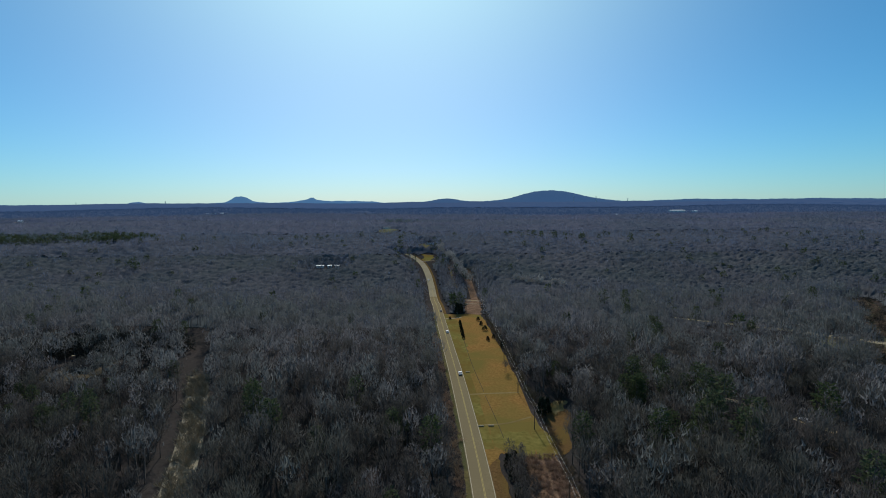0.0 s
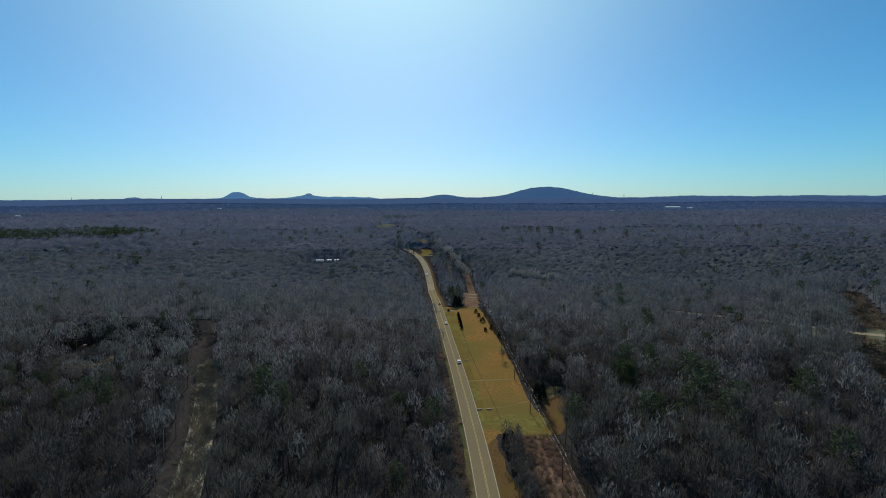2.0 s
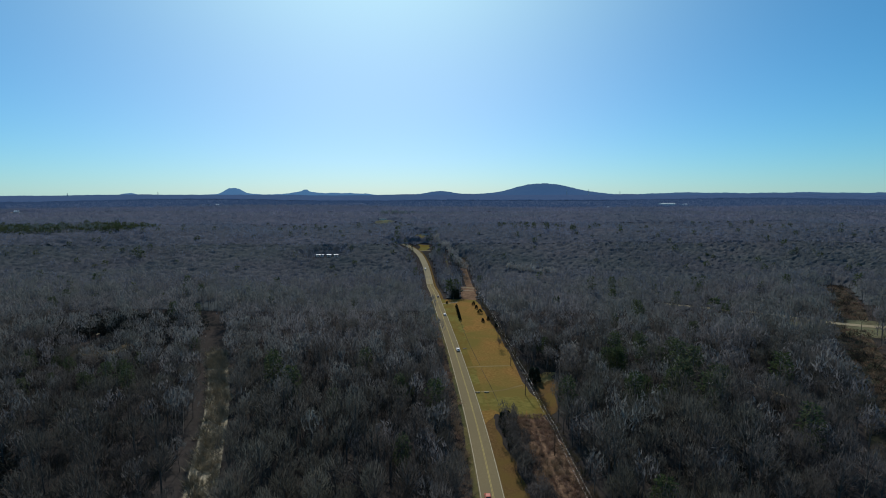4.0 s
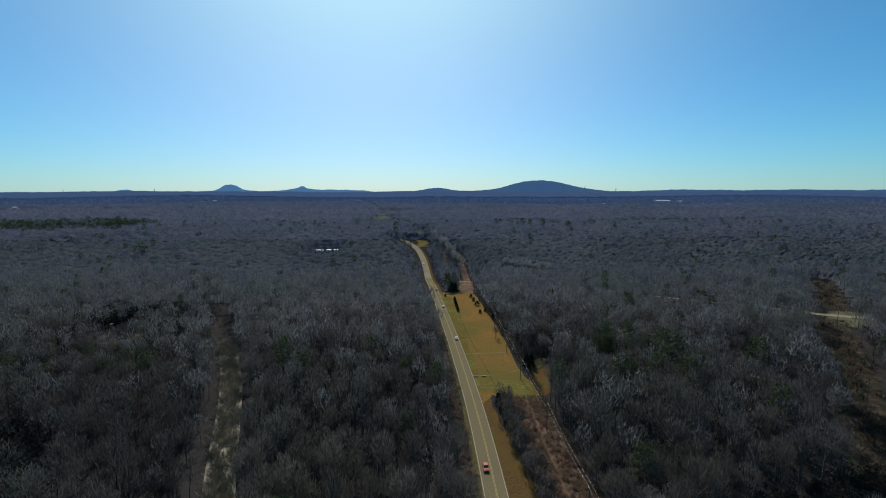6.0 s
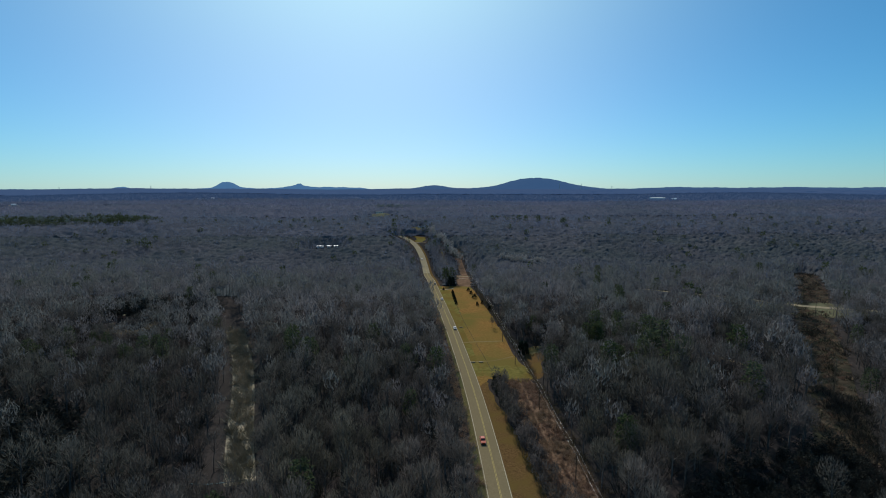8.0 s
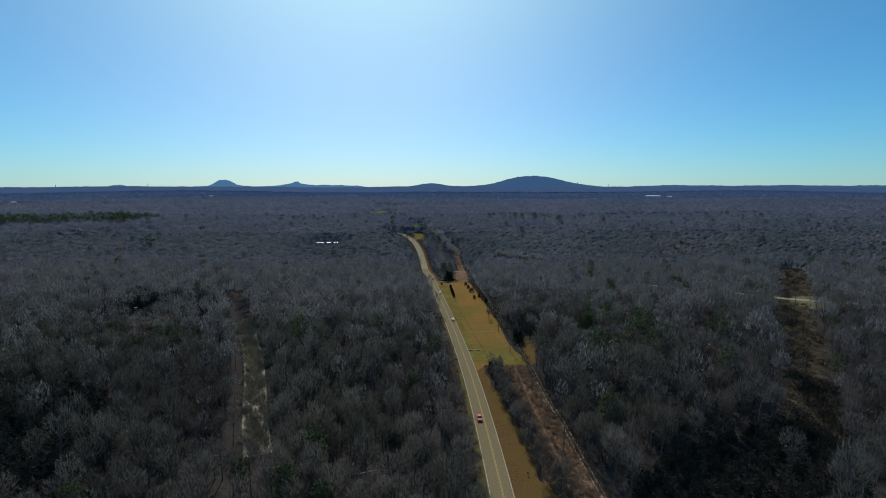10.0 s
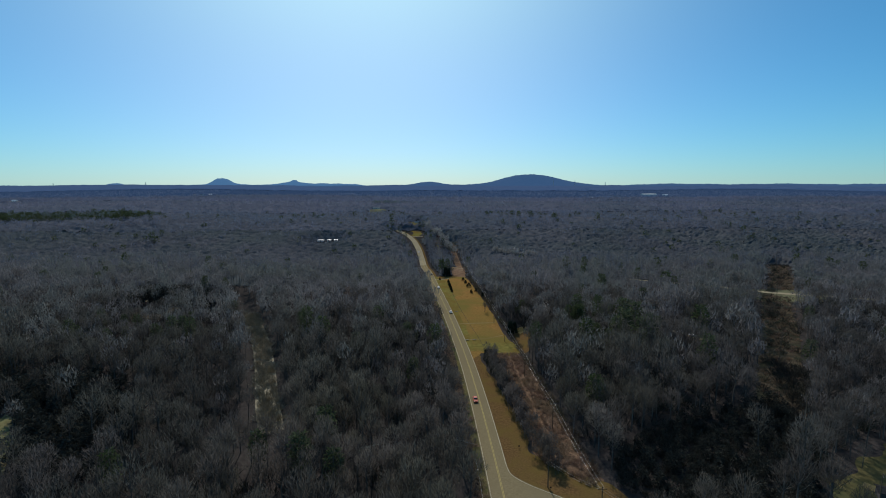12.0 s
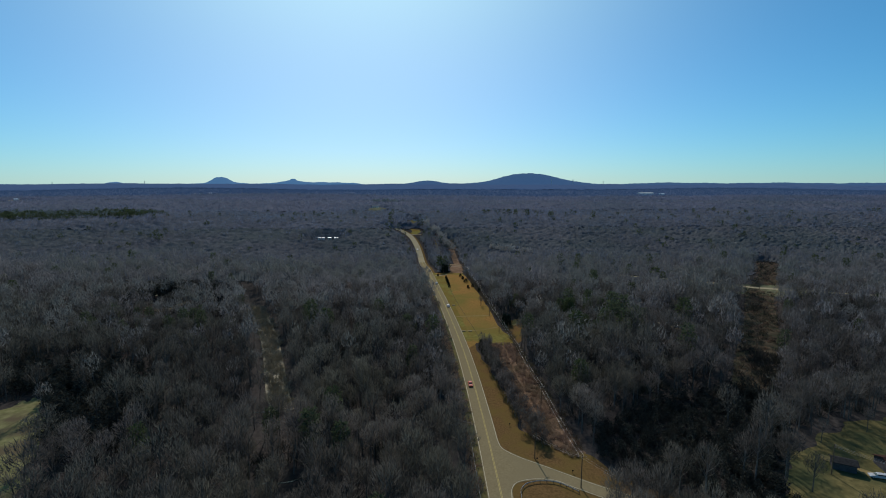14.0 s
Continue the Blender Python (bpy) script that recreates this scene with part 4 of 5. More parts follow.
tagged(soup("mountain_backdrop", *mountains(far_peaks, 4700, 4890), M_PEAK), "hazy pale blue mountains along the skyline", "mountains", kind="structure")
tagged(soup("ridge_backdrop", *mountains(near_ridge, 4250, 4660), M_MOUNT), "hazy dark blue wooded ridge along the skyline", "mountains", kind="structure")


# ---- trees of their own, nearest to the flight ----
def tree_kinds():
    """Some bare trees and pines, each an Empty with a trunk and a crown."""
    made = []
    for k in range(7):
        wood, crown = bare_template(700 + k, 10, 8, 9, 0.07, 5, 17 + k % 4, 4.1 + 0.5 * (k % 3), 1.2, 4.0, 240, 0.15, 0.85)
        t = new("bare_tree")
        soup("trunk", *wood, M_BARK, t)
        soup("crown", *crown, M_TWIG_OWN, t)
        made.append(tagged(t, "leafless grey-brown broadleaf tree in the winter woods", "tree", "roadside woodland trees"))
    for k in range(2):
        wood, crown = pine_template(800 + k, 520, 0.9)
        t = new("pine_tree")
        soup("trunk", *wood, M_BARK, t)
        soup("needles", *crown, M_PINE, t)
        made.append(tagged(t, "dark green pine among the leafless trees", "tree", "roadside pines"))
    return made


kinds = tree_kinds()
first = [True] * len(kinds)


def set_tree(k, x, y, size, turn):
    m = Matrix.Translation((x, y, float(land(x, y)))) @ Matrix.Rotation(turn, 4, "Z") @ Matrix.Diagonal((size, size, size, 1))
    if first[k]:
        first[k] = False
        kinds[k].matrix_basis = m
    else:
        t = copy_thing(kinds[k], m)
        t.matrix_basis = m
    return


ox, oy = scatter(5, 104, 6.4, 20)
keep = own_stretch(ox, oy)
for x, y in zip(ox[keep], oy[keep]):
    pine = rng.random() < 0.025
    set_tree(7 + int(rng.integers(0, 2)) if pine else int(rng.integers(0, 7)), float(x), float(y), float(rng.uniform(0.72, 1.12)), float(rng.random() * 6.283))


# ---- thickets and brush ----
def bush_template(seed, n, radius, tall, width):
    r = np.random.default_rng(seed)
    w, q = r.random(n) * 6.283, r.random(n)
    start = np.column_stack([np.cos(w) * q * radius * 0.6, np.sin(w) * q * radius * 0.6, r.uniform(0, 0.3, n) * tall])
    way = np.column_stack([np.cos(w) * q * radius, np.sin(w) * q * radius, r.uniform(0.4, 1.0, n) * tall]) + r.normal(0, 0.2, (n, 3))
    return slivers(start, way, np.full(n, width), r)


BUSHES = [bush_template(900 + k, 34, 1.2, 1.5, 0.12) for k in range(5)]
M_SCRUB = surface("scrub", (0.075, 0.06, 0.042), (0.16, 0.125, 0.085), 0.4, 0.9, 0, 0.1, (0.09, 0.082, 0.052), island=0.25, through_light=0.3)


UNDER = [bush_template(940 + k, 30, 1.2, 1.5, 0.07) for k in range(5)]


def brush(name, x, y, low, high, label, material=M_SCRUB, kit=BUSHES):
    n = len(x)
    v, f = plant(x, y, kit, rng.integers(0, len(BUSHES), n), rng.uniform(low, high, n), rng.random(n) * 6.283)
    tagged(soup(name, v, f, material), label, "brush", kind="stuff")


def along(line, half, gap):
    """Places strewn over a strip along a line."""
    p = np.array(line, float)
    s = np.concatenate([[0], np.cumsum(np.hypot(*np.diff(p, axis=0).T))])
    n = int(s[-1] * 2 * half / gap**2)
    q = rng.uniform(0, s[-1], n)
    x, y = np.interp(q, s, p[:, 0]), np.interp(q, s, p[:, 1])
    return x + rng.uniform(-half, half, n), y + rng.uniform(-half, half, n)


def within(poly, gap):
    xs, ys = [p[0] for p in poly], [p[1] for p in poly]
    n = int((max(xs) - min(xs)) * (max(ys) - min(ys)) / gap**2)
    x, y = rng.uniform(min(xs), max(xs), n), rng.uniform(min(ys), max(ys), n)
    ok = inside(x, y, poly)
    return x[ok], y[ok]


M_CUTBRUSH = surface("cut_brush_twigs", (0.128, 0.086, 0.063), (0.375, 0.259, 0.194), 0.4, 0.9, 0, 0.1, (0.247, 0.187, 0.127), island=0.3, through_light=0.3)
bx, by = within(STRIP, 1.1)
ok = np.abs(bx - 34) > 0.5
brush("strip_brush", bx[ok], by[ok], 0.4, 1.05, "low brown cut brush under the power line", M_CUTBRUSH)
# Low growth kept dark so that its colour adds shade to tree gaps.
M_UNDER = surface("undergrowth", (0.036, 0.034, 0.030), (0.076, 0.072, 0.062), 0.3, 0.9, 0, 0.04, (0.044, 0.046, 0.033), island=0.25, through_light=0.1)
ux, uy = scatter(8, 260, 5.6, 10)
deep = np.ones(len(ux), bool)
for ex, ey in ((5, 0), (-5, 0), (0, 5), (0, -5)):
    deep &= ~open_ground(ux + ex, uy + ey)
ux, uy = ux[deep], uy[deep]
brush("undergrowth", ux, uy, 2.0, 4.2, "leafless undergrowth coloured dark to deepen the gaps between trees", M_UNDER, UNDER)
# Dark scrub strewn over the gap in place of tree shadow.
gx, gy = within(SHADED_GAP, 1.9)
brush("gap_brush", gx, gy, 0.7, 1.5, "low dark scrub added for the shade of a woodland gap", M_UNDER)
bx, by = along(EAST_LINE, 8.5, 3.0)
ok = near_line(bx, by, CROSS_ROAD) > 12
brush("east_corridor_brush", bx[ok], by[ok], 0.5, 1.3, "dry scrub in the power line corridor", M_CUTBRUSH)
# Pale dry grass, thickened to show the sunlit bands as well.
tx, ty = along(EAST_LINE, 8.0, 3.4)
ok = near_line(tx, ty, CROSS_ROAD) > 11
brush("corridor_tufts", tx[ok], ty[ok], 0.4, 1.0, "pale dry grass tufts, partly for sunlit bands in the corridor", M_STRAW)
# Dark clumps added where tree shadows cross the corridor.
dx, dy = along(EAST_LINE, 9.0, 7.0)
ok = near_line(dx, dy, CROSS_ROAD) > 12
brush("corridor_thicket", dx[ok], dy[ok], 1.5, 3.2, "dark scrub clumps standing in for shadow bands in the corridor", M_UNDER, UNDER)
dx, dy = along([(122, 70), (138, 92), (164, 139)], 7.0, 2.8)
ok = ~inside(dx, dy, LAWN_EAST)
brush("lawn_edge_thicket", dx[ok], dy[ok], 1.4, 3.0, "dark scrub between the corridor and the lawn", M_UNDER, UNDER)
bx, by = along(WEST_LINE[:7], 4.6, 1.8)
brush("west_corridor_brush", bx, by, 0.8, 2.2, "dull straw-coloured scrub in the narrow cut through the woods", M_STALKS)
yy = np.arange(20, 330, 0.8)
bx = road_x(yy) - 7.4 + rng.normal(0, 1.1, len(yy))
brush("roadside_brush", bx, yy, 0.6, 1.5, "tawny scrub along the edge of the woods", M_CUTBRUSH)
yy = np.arange(60, 600, 1.5)
bx = np.interp(yy, (57, 92, 140, 178, 198, 236, 285, 325, 372, 460, 505, 560, 610), (43.5, 43, 42, 41, 40, 39, 37.5, 35.5, 34, 39, 42, 44, 42)) + rng.normal(0, 1.0, len(yy))
brush("field_edge_brush", bx, yy, 0.7, 1.8, "tawny scrub along the edge of the field")

bx, by = within(UPHILL_CLEAR, 3.6)
brush("uphill_scrub", bx, by, 1.2, 2.6, "pale dry scrub among the uphill yards", M_STRAW)
THICKET = [(22, 163), (19.8, 146), (21, 133), (23, 110), (24.5, 90), (25, 76), (27, 66), (30, 60), (35, 58.5), (33.5, 66), (32, 76), (31, 88), (29.5, 105), (28.5, 132), (28.5, 163)]
bx, by = within(THICKET, 2.0)
def saplings(name, x, y, kit, low, high, twig_mat, label, category):
    """A thicket of small bare trees: twigs and stems."""
    n = len(x)
    pick, size, turn, shade = rng.integers(0, len(kit), n), rng.uniform(low, high, n), rng.random(n) * 6.283, rng.random(n)
    crowns, stems = [t[1] for t in kit], [t[0] for t in kit]
    tagged(soup(name, *plant(x, y, crowns, pick, size, turn), twig_mat, tone=shades(crowns, pick, shade)), label, category, kind="stuff")
    tagged(soup(name + "_stems", *plant(x, y, stems, pick, size, turn), M_BARK), "thin grey stems of the " + category, category, kind="stuff")


saplings("roadside_thicket", bx, by, SLIM_BARE, 0.26, 0.5, M_TWIG, "thicket of leafless saplings between road and power line", "thicket")
M_PALETWIG = surface("pale_twigs", (0.259, 0.245, 0.223), (0.432, 0.410, 0.374), 0.3, 0.85, 0, 0.05, (0.302, 0.288, 0.259), through_light=0.3, own_tone=True)
px, py = along([(76, 530), (92, 518), (110, 510), (130, 505)], 2.5, 3.6)
saplings("pale_tree_line", px, py, SLIM_BARE, 0.9, 1.1, M_PALETWIG, "line of pale-limbed bare trees beside the gravel track", "pale trees")
px, py = along([(-6, 690), (9, 632), (22, 568), (31, 528)], 5.0, 6.0)
saplings("pale_strip_trees", px, py, SLIM_BARE, 0.75, 1.0, M_PALETWIG, "pale-limbed bare trees along the power line strip uphill", "pale trees")
px, py = along([(52, 217), (60, 221), (74, 223)], 2.5, 3.4)
saplings("pale_tree_row", px, py, SLIM_BARE, 0.6, 0.8, M_PALETWIG, "row of pale-limbed bare trees behind the yard", "pale trees")
yy = rng.uniform(395, 600, 170)
bx = rng.uniform(0, 1, 170) * (19 - (road_x(yy) + 8)) + road_x(yy) + 8
saplings("roadside_copse", bx, yy, MID_BARE, 0.6, 1.0, M_FINE, "copse of leafless trees between road and power line", "copse")


# ---- dark evergreen stands, partly put in for shade ----
def conifer_bush(seed, n, radius, tall):
    r = np.random.default_rng(seed)
    h, w = r.random(n), r.random(n) * 6.283
    q = radius * (1.05 - h) ** 0.5 * r.uniform(0.4, 1.0, n)
    start = np.column_stack([np.cos(w) * q, np.sin(w) * q, h * tall * 0.9])
    way = np.column_stack([np.cos(w) * 0.6, np.sin(w) * 0.6, r.uniform(0.1, 0.8, n)]) + r.normal(0, 0.3, (n, 3))
    return slivers(start, way * 0.9, np.full(n, 0.55), r)


M_CEDAR = surface("cedar", (0.024, 0.031, 0.021), (0.057, 0.069, 0.042), 0.6, 0.85, island=0.3)
M_GLOOM = surface("evergreens_for_shade", (0.030, 0.033, 0.029), (0.061, 0.064, 0.054), 0.6, 0.85, island=0.35, through_light=0.2)
CONIFERS = [conifer_bush(970 + k, 100, 2.2, 7.0) for k in range(4)]
# SHADED_GAP is only shaded ground; dark evergreens are added to blacken it.
for stand, gap, tall in ((DARK_STAND, 3.1, 1.5), (HOUSE_STAND, 3.6, 1.7), (SHADED_GAP, 2.5, 0.9)):
    bx, by = within(stand, gap)
    bx, by = bx + rng.normal(0, 1.5, len(bx)), by + rng.normal(0, 1.5, len(by))
    v, f = plant(bx, by, CONIFERS, rng.integers(0, 4, len(bx)), rng.uniform(0.4, 1.0, len(bx)) * tall, rng.random(len(bx)) * 6.283)
    tagged(soup("evergreen_stand", v, f, M_GLOOM), "dense dark evergreens, partly standing in for woodland shade", "undergrowth", kind="stuff")


# ---- evergreens and single trees in the field ----
def evergreen(seed, x, y, tall, wide, label, group=""):
    r = np.random.default_rng(seed)
    n = 260 if tall < 6 else 620
    h = r.random(n) ** 0.9
    w = r.random(n) * 6.283
    q = wide * (1.05 - h) ** 0.6 * r.uniform(0.5, 1.0, n)
    start = np.column_stack([np.cos(w) * q, np.sin(w) * q, h * tall * 0.93 + 0.1])
    way = np.column_stack([np.cos(w) * 0.5, np.sin(w) * 0.5, r.uniform(0.2, 1.0, n)]) + r.normal(0, 0.3, (n, 3))
    way *= 0.12 * tall + 0.25
    t = new("evergreen_tree" if tall > 4 else "evergreen_shrub")
    soup("trunk", *tube([(0, 0, -0.2), (0, 0, tall * 0.85)], (0.03 * tall, 0.01), 5), M_BARK, t)
    soup("foliage", *slivers(start, way, np.full(n, 0.1 * tall + 0.15 if tall < 6 else 0.055 * tall + 0.1), r), M_CEDAR, t)
    t.location = (x, y, float(land(x, y)))
    return tagged(t, label, "tree" if tall > 4 else "shrub", group)


for k, (x, y, tall, wide) in enumerate(((12.0, 356, 2.8, 1.1), (12.1, 347, 3.2, 1.2), (12.3, 339, 3.0, 1.1), (12.4, 331, 3.3, 1.2), (12.6, 322, 3.0, 1.1), (12.8, 314, 2.6, 1.0))):
    evergreen(20 + k, x, y, tall, wide, "dark evergreen shrub in a row on the field", "row of field shrubs")
for k, (x, y, tall, wide) in enumerate(((28.5, 335, 3.4, 2.6), (26, 366, 3.0, 1.5), (27.2, 352, 3.0, 1.3), (28.3, 309, 2.6, 1.2), (32.5, 314, 2.6, 1.2), (35.5, 293, 3.2, 1.4), (4.8, 372, 2.0, 1.0))):
    evergreen(40 + k, x, y, tall, wide, "dark evergreen shrub standing alone on the dry field", "scattered field shrubs")
for k, (x, y, tall, wide) in enumerate(((11, 392, 9, 2.4), (14, 395, 8, 2.1))):
    evergreen(60 + k, x, y, tall, wide, "dark cedar at the head of the field", "cedars at the field's head")
for k, (x, y, tall, wide) in enumerate(((21.6, 158, 5.0, 1.7), (22.2, 151, 4.2, 1.5), (24.0, 161, 4.4, 1.5), (22.5, 141, 3.8, 1.4))):
    evergreen(80 + k, x, y, tall, wide, "dark cedar at the edge of the thicket", "cedars by the thicket")
for k, (x, y, tall, wide) in enumerate(((40.5, 197, 8, 1.9), (43.5, 200, 6.5, 1.7))):
    evergreen(90 + k, x, y, tall, wide, "tall dark cedar between the field and the yard", "cedars by the yard")
set_tree(7, 53, 226, 0.8, 0.4)
set_tree(8, 49, 231, 0.7, 1.4)
set_tree(7, 57, 229, 0.65, 2.4)
set_tree(2, 31.5, 247, 0.42, 1.0)
set_tree(4, 32.5, 250, 0.34, 2.0)
for k, (x, y, q) in enumerate(((104, 34, 0.75), (41, 23, 0.95), (46, 24, 1.0), (51, 20, 1.0), (44, 15, 1.0), (38, 13, 0.95), (62, 15, 0.95), (67, 10, 0.9), (114, 60, 0.85), (120, 65, 0.95), (127, 69, 1.0), (135, 74, 0.9), (143, 79, 1.0), (151, 77, 0.9), (160, 82, 1.0), (169, 84, 0.95), (128, 60, 0.5), (150, 66, 0.5))):
    set_tree(k % 7, x, y, q, k * 1.7)


# ---- utility poles and wires ----
def utility_pole(x, y, tall, turn, label, group, arm=2.4):
    p = new("utility_pole")
    part("shaft", rod(bmesh.new(), (0, 0, -1), (0, 0, tall), 0.19, 0.12, 8), M_POLE, p)
    cross = part("crossarm", box(bmesh.new(), -arm / 2, arm / 2, -0.2, -0.08, tall - 0.75, tall - 0.6, 0.015), M_POLE, p)
    for u in (-0.46, 0.0, 0.46):
        part("insulator", rod(bmesh.new(), (u * arm, -0.14, tall - 0.61), (u * arm, -0.14, tall - 0.38), 0.06, 0.04, 6), M_STEEL, cross)
    p.matrix_basis = pose(x, y, float(land(x, y)), 0, 0, turn)
    return tagged(p, label, "utility pole", group)


def wires(name, tops, offsets, label, sag=0.9, material=M_WIRE, thick=0.017):
    """Wires slung from pole top to pole top."""
    line = new(name)
    for off in offsets:
        pieces = []
        for (x0, y0, z0), (x1, y1, z1) in zip(tops, tops[1:]):
            d = np.array([x1 - x0, y1 - y0])
            side = np.array([d[1], -d[0]]) / np.hypot(*d) * off
            u = np.linspace(0, 1, 9)
            pieces.append(tube(np.column_stack([x0 + side[0] + d[0] * u, y0 + side[1] + d[1] * u, z0 + (z1 - z0) * u - sag * 4 * u * (1 - u)]), [thick] * 9, 3))
        soup("wire", *merge(pieces), material, line)
    return tagged(line, label, "power line")


LINE_Y = ((39, 37.3), (88, 37.0), (136, 36.5), (185, 35.3), (221, 34.3), (268, 33.6), (315, 33), (355, 31.8), (400, 32), (440, 33), (479, 34.3), (530, 37))
for y, x in LINE_Y:
    utility_pole(x, y, 10.5, 0, "weathered wooden utility pole on the cut strip", "poles beside the field")
wires("power_line", [(x, y, float(land(x, y)) + 10.1) for y, x in LINE_Y], (-0.7, 0.5), "sagging wires along the edge of the field")
utility_pole(27, 54.6, 9.0, 35, "weathered wooden utility pole at the road junction", "poles at the junction")
wires("service_line", [(27, 54.6, 8.6), (37.3, 39, 10.0), (70, -10, 10)], (-0.5, 0.5), "thin wires over the road junction")
CORRIDOR = [(118, 72), (158, 138), (225, 233), (300, 330), (380, 445), (460, 560)]
for x, y in CORRIDOR:
    utility_pole(x, y, 19, -36, "tall wooden power pole in the corridor", "corridor poles", 3.6)
wires("corridor_line", [(x, y, float(land(x, y)) + 18.5) for x, y in CORRIDOR], (-1.6, 0, 1.6), "long wires above the corridor", 1.8, M_DARKWIRE, 0.013)
YARD = [(116.5, 42, 9.5), (130, 28, 9.5), (150, 8, 9.5)]
for x, y, z in YARD[:2]:
    utility_pole(x, y, 10, 45, "wooden utility pole on the lawn", "lawn poles")
wires("yard_line", [(x, y, float(land(x, y)) + z) for x, y, z in YARD], (-0.9, 0, 0.9), "wires from pole to pole over the lawn", 0.6)


# ---- guardrails ----
def guardrail(line, label):
    g = new("guardrail")
    p = np.array(line, float)
    s = np.concatenate([[0], np.cumsum(np.hypot(*np.diff(p, axis=0).T))])
    q = np.arange(0, s[-1], 1.0)
    x, y = spline(s, p[:, 0], q), spline(s, p[:, 1], q)
    n = len(q)
    tx, ty = np.gradient(x), np.gradient(y)
    k = np.hypot(tx, ty)
    nx, ny = ty / k, -tx / k
    rows = ((0.00, 0.42), (0.09, 0.50), (0.02, 0.57), (0.09, 0.64), (0.00, 0.74), (-0.03, 0.74), (-0.03, 0.42))
    v = np.concatenate([np.column_stack([x + nx * o, y + ny * o, land(x, y) + h + 0.1]) for o, h in rows])
    f = []
    for r in range(len(rows)):
        a, b = r * n, ((r + 1) % len(rows)) * n
        for i in range(n - 1):
            f += [(a + i, b + i, b + i + 1), (a + i, b + i + 1, a + i + 1)]
    soup("rail", v, np.array(f), M_STEEL, g)
    for i in range(0, n, 2):
        part("post", box(bmesh.new(), x[i] - 0.1, x[i] + 0.1, y[i] - 0.1, y[i] + 0.1, float(land(x[i], y[i])) - 0.3, float(land(x[i], y[i])) + 0.8, 0.01), M_POLE, g)
    return tagged(g, label, "guardrail")


guardrail([(18.4, 28), (18.6, 34), (19.3, 38), (21, 40.4), (24, 41.6), (27.5, 41.8), (30.6, 41.0), (33, 39.2), (36, 36.2)], "curved steel guardrail on wooden posts at the junction")
guardrail([(float(road_x(y)) - 6.3, float(y)) for y in range(10, 73, 6)], "weathered steel guardrail along the road shoulder")


# ---- houses and buildings ----
def house(x, y, length, depth, wall, roof, wall_mat, roof_mat, turn, label, windows=3, chimney=0.0, gable=True, kind="house"):
    h = new(kind)
    part("wall", box(bmesh.new(), -length / 2, length / 2, -depth / 2, depth / 2, -0.6, wall), wall_mat, h)
    bm = bmesh.new()
    e, t = 0.5, 0.18
    sect = [(-depth / 2 - e, wall - 0.15), (0, wall + roof), (depth / 2 + e, wall - 0.15), (depth / 2 + e, wall - 0.15 + t), (0, wall + roof + t), (-depth / 2 - e, wall - 0.15 + t)]
    a = [bm.verts.new((-length / 2 - e, p, q)) for p, q in sect]
    b = [bm.verts.new((length / 2 + e, p, q)) for p, q in sect]
    for i in range(6):
        j = (i + 1) % 6
        bm.faces.new((a[i], a[j], b[j], b[i]))
    for c in (a, b):
        bm.faces.new((c[0], c[1], c[4], c[5]))
        bm.faces.new((c[1], c[2], c[3], c[4]))
    r = part("roof", bm, roof_mat, h)
    bm = bmesh.new()
    for s in (-1, 1):
        g = s * (length / 2 - 0.01)
        bm.faces.new([bm.verts.new(c) for c in ((g, -depth / 2, wall - 0.01), (g, depth / 2, wall - 0.01), (g, 0, wall + roof - 0.05))])
    part("gable", bm, wall_mat, h)
    for i in range(windows):
        u = (i + 0.5) / windows * length - length / 2
        w = part("window", box(bmesh.new(), u - 0.55, u + 0.55, -depth / 2 - 0.06, -depth / 2 + 0.02, wall * 0.36, wall * 0.82, 0.01), M_POST, h)
        part("pane", box(bmesh.new(), u - 0.45, u + 0.45, -depth / 2 - 0.075, -depth / 2 - 0.055, wall * 0.40, wall * 0.78), M_GLASS, w)
    if windows:
        part("door", box(bmesh.new(), -0.5, 0.5, -depth / 2 - 0.05, -depth / 2 + 0.02, 0, 2.05, 0.01), M_BRICK, h)
    if chimney:
        c = part("chimney", box(bmesh.new(), -length / 2 - 0.9, -length / 2 + 0.3, -0.8, 0.6, -0.5, wall + roof + chimney, 0.03), M_BRICK, h)
        part("cap", box(bmesh.new(), -length / 2 - 1.0, -length / 2 + 0.4, -0.9, 0.7, wall + roof + chimney, wall + roof + chimney + 0.12), M_CONCRETE, c)
    h.matrix_basis = pose(x, y, float(land(x, y)), 0, 0, turn)
    return tagged(h, label, kind.replace("_", " "))


house(142, 41.5, 16, 9, 2.7, 1.7, M_GREYWALL, M_ROOF_RED, -14, "low grey house with a brown-red shingle roof on the lawn", 4)
house(122.8, 45, 6.0, 4.0, 2.5, 0.7, M_GREYWALL, M_ROOF_DARK, -30, "small dark grey garden shed on the lawn", 0, kind="shed")
house(-194, 258, 12, 8, 3.0, 2.2, M_GREYWALL, M_ROOF_DARK, -6, "dark house with a tall brick chimney in the woods", 3, 1.6)
house(64, 252, 11, 7, 2.8, 1.9, M_WALL, M_ROOF_DARK, 4, "white house half hidden among bare trees", 4)
for x, w in ((-156, 9), (-144, 5), (-134.5, 5)):
    house(x, 618, w, 4, 2.4, 0.3, M_WALL, M_METAL, 2, "white trailer half hidden in the woods", 2, kind="trailer")
house(940, 1985, 62, 24, 8, 2.5, M_WALL, M_POST, 4, "long white warehouse far off in the woods", 0, kind="warehouse")
for x, y, w in ((1010, 1985, 22), (1045, 1970, 16), (1085, 1975, 18), (880, 1990, 14)):
    house(x, y, w, 12, 5, 2, M_WALL, M_METAL, 6, "pale metal building far off", 0, kind="farm_building")
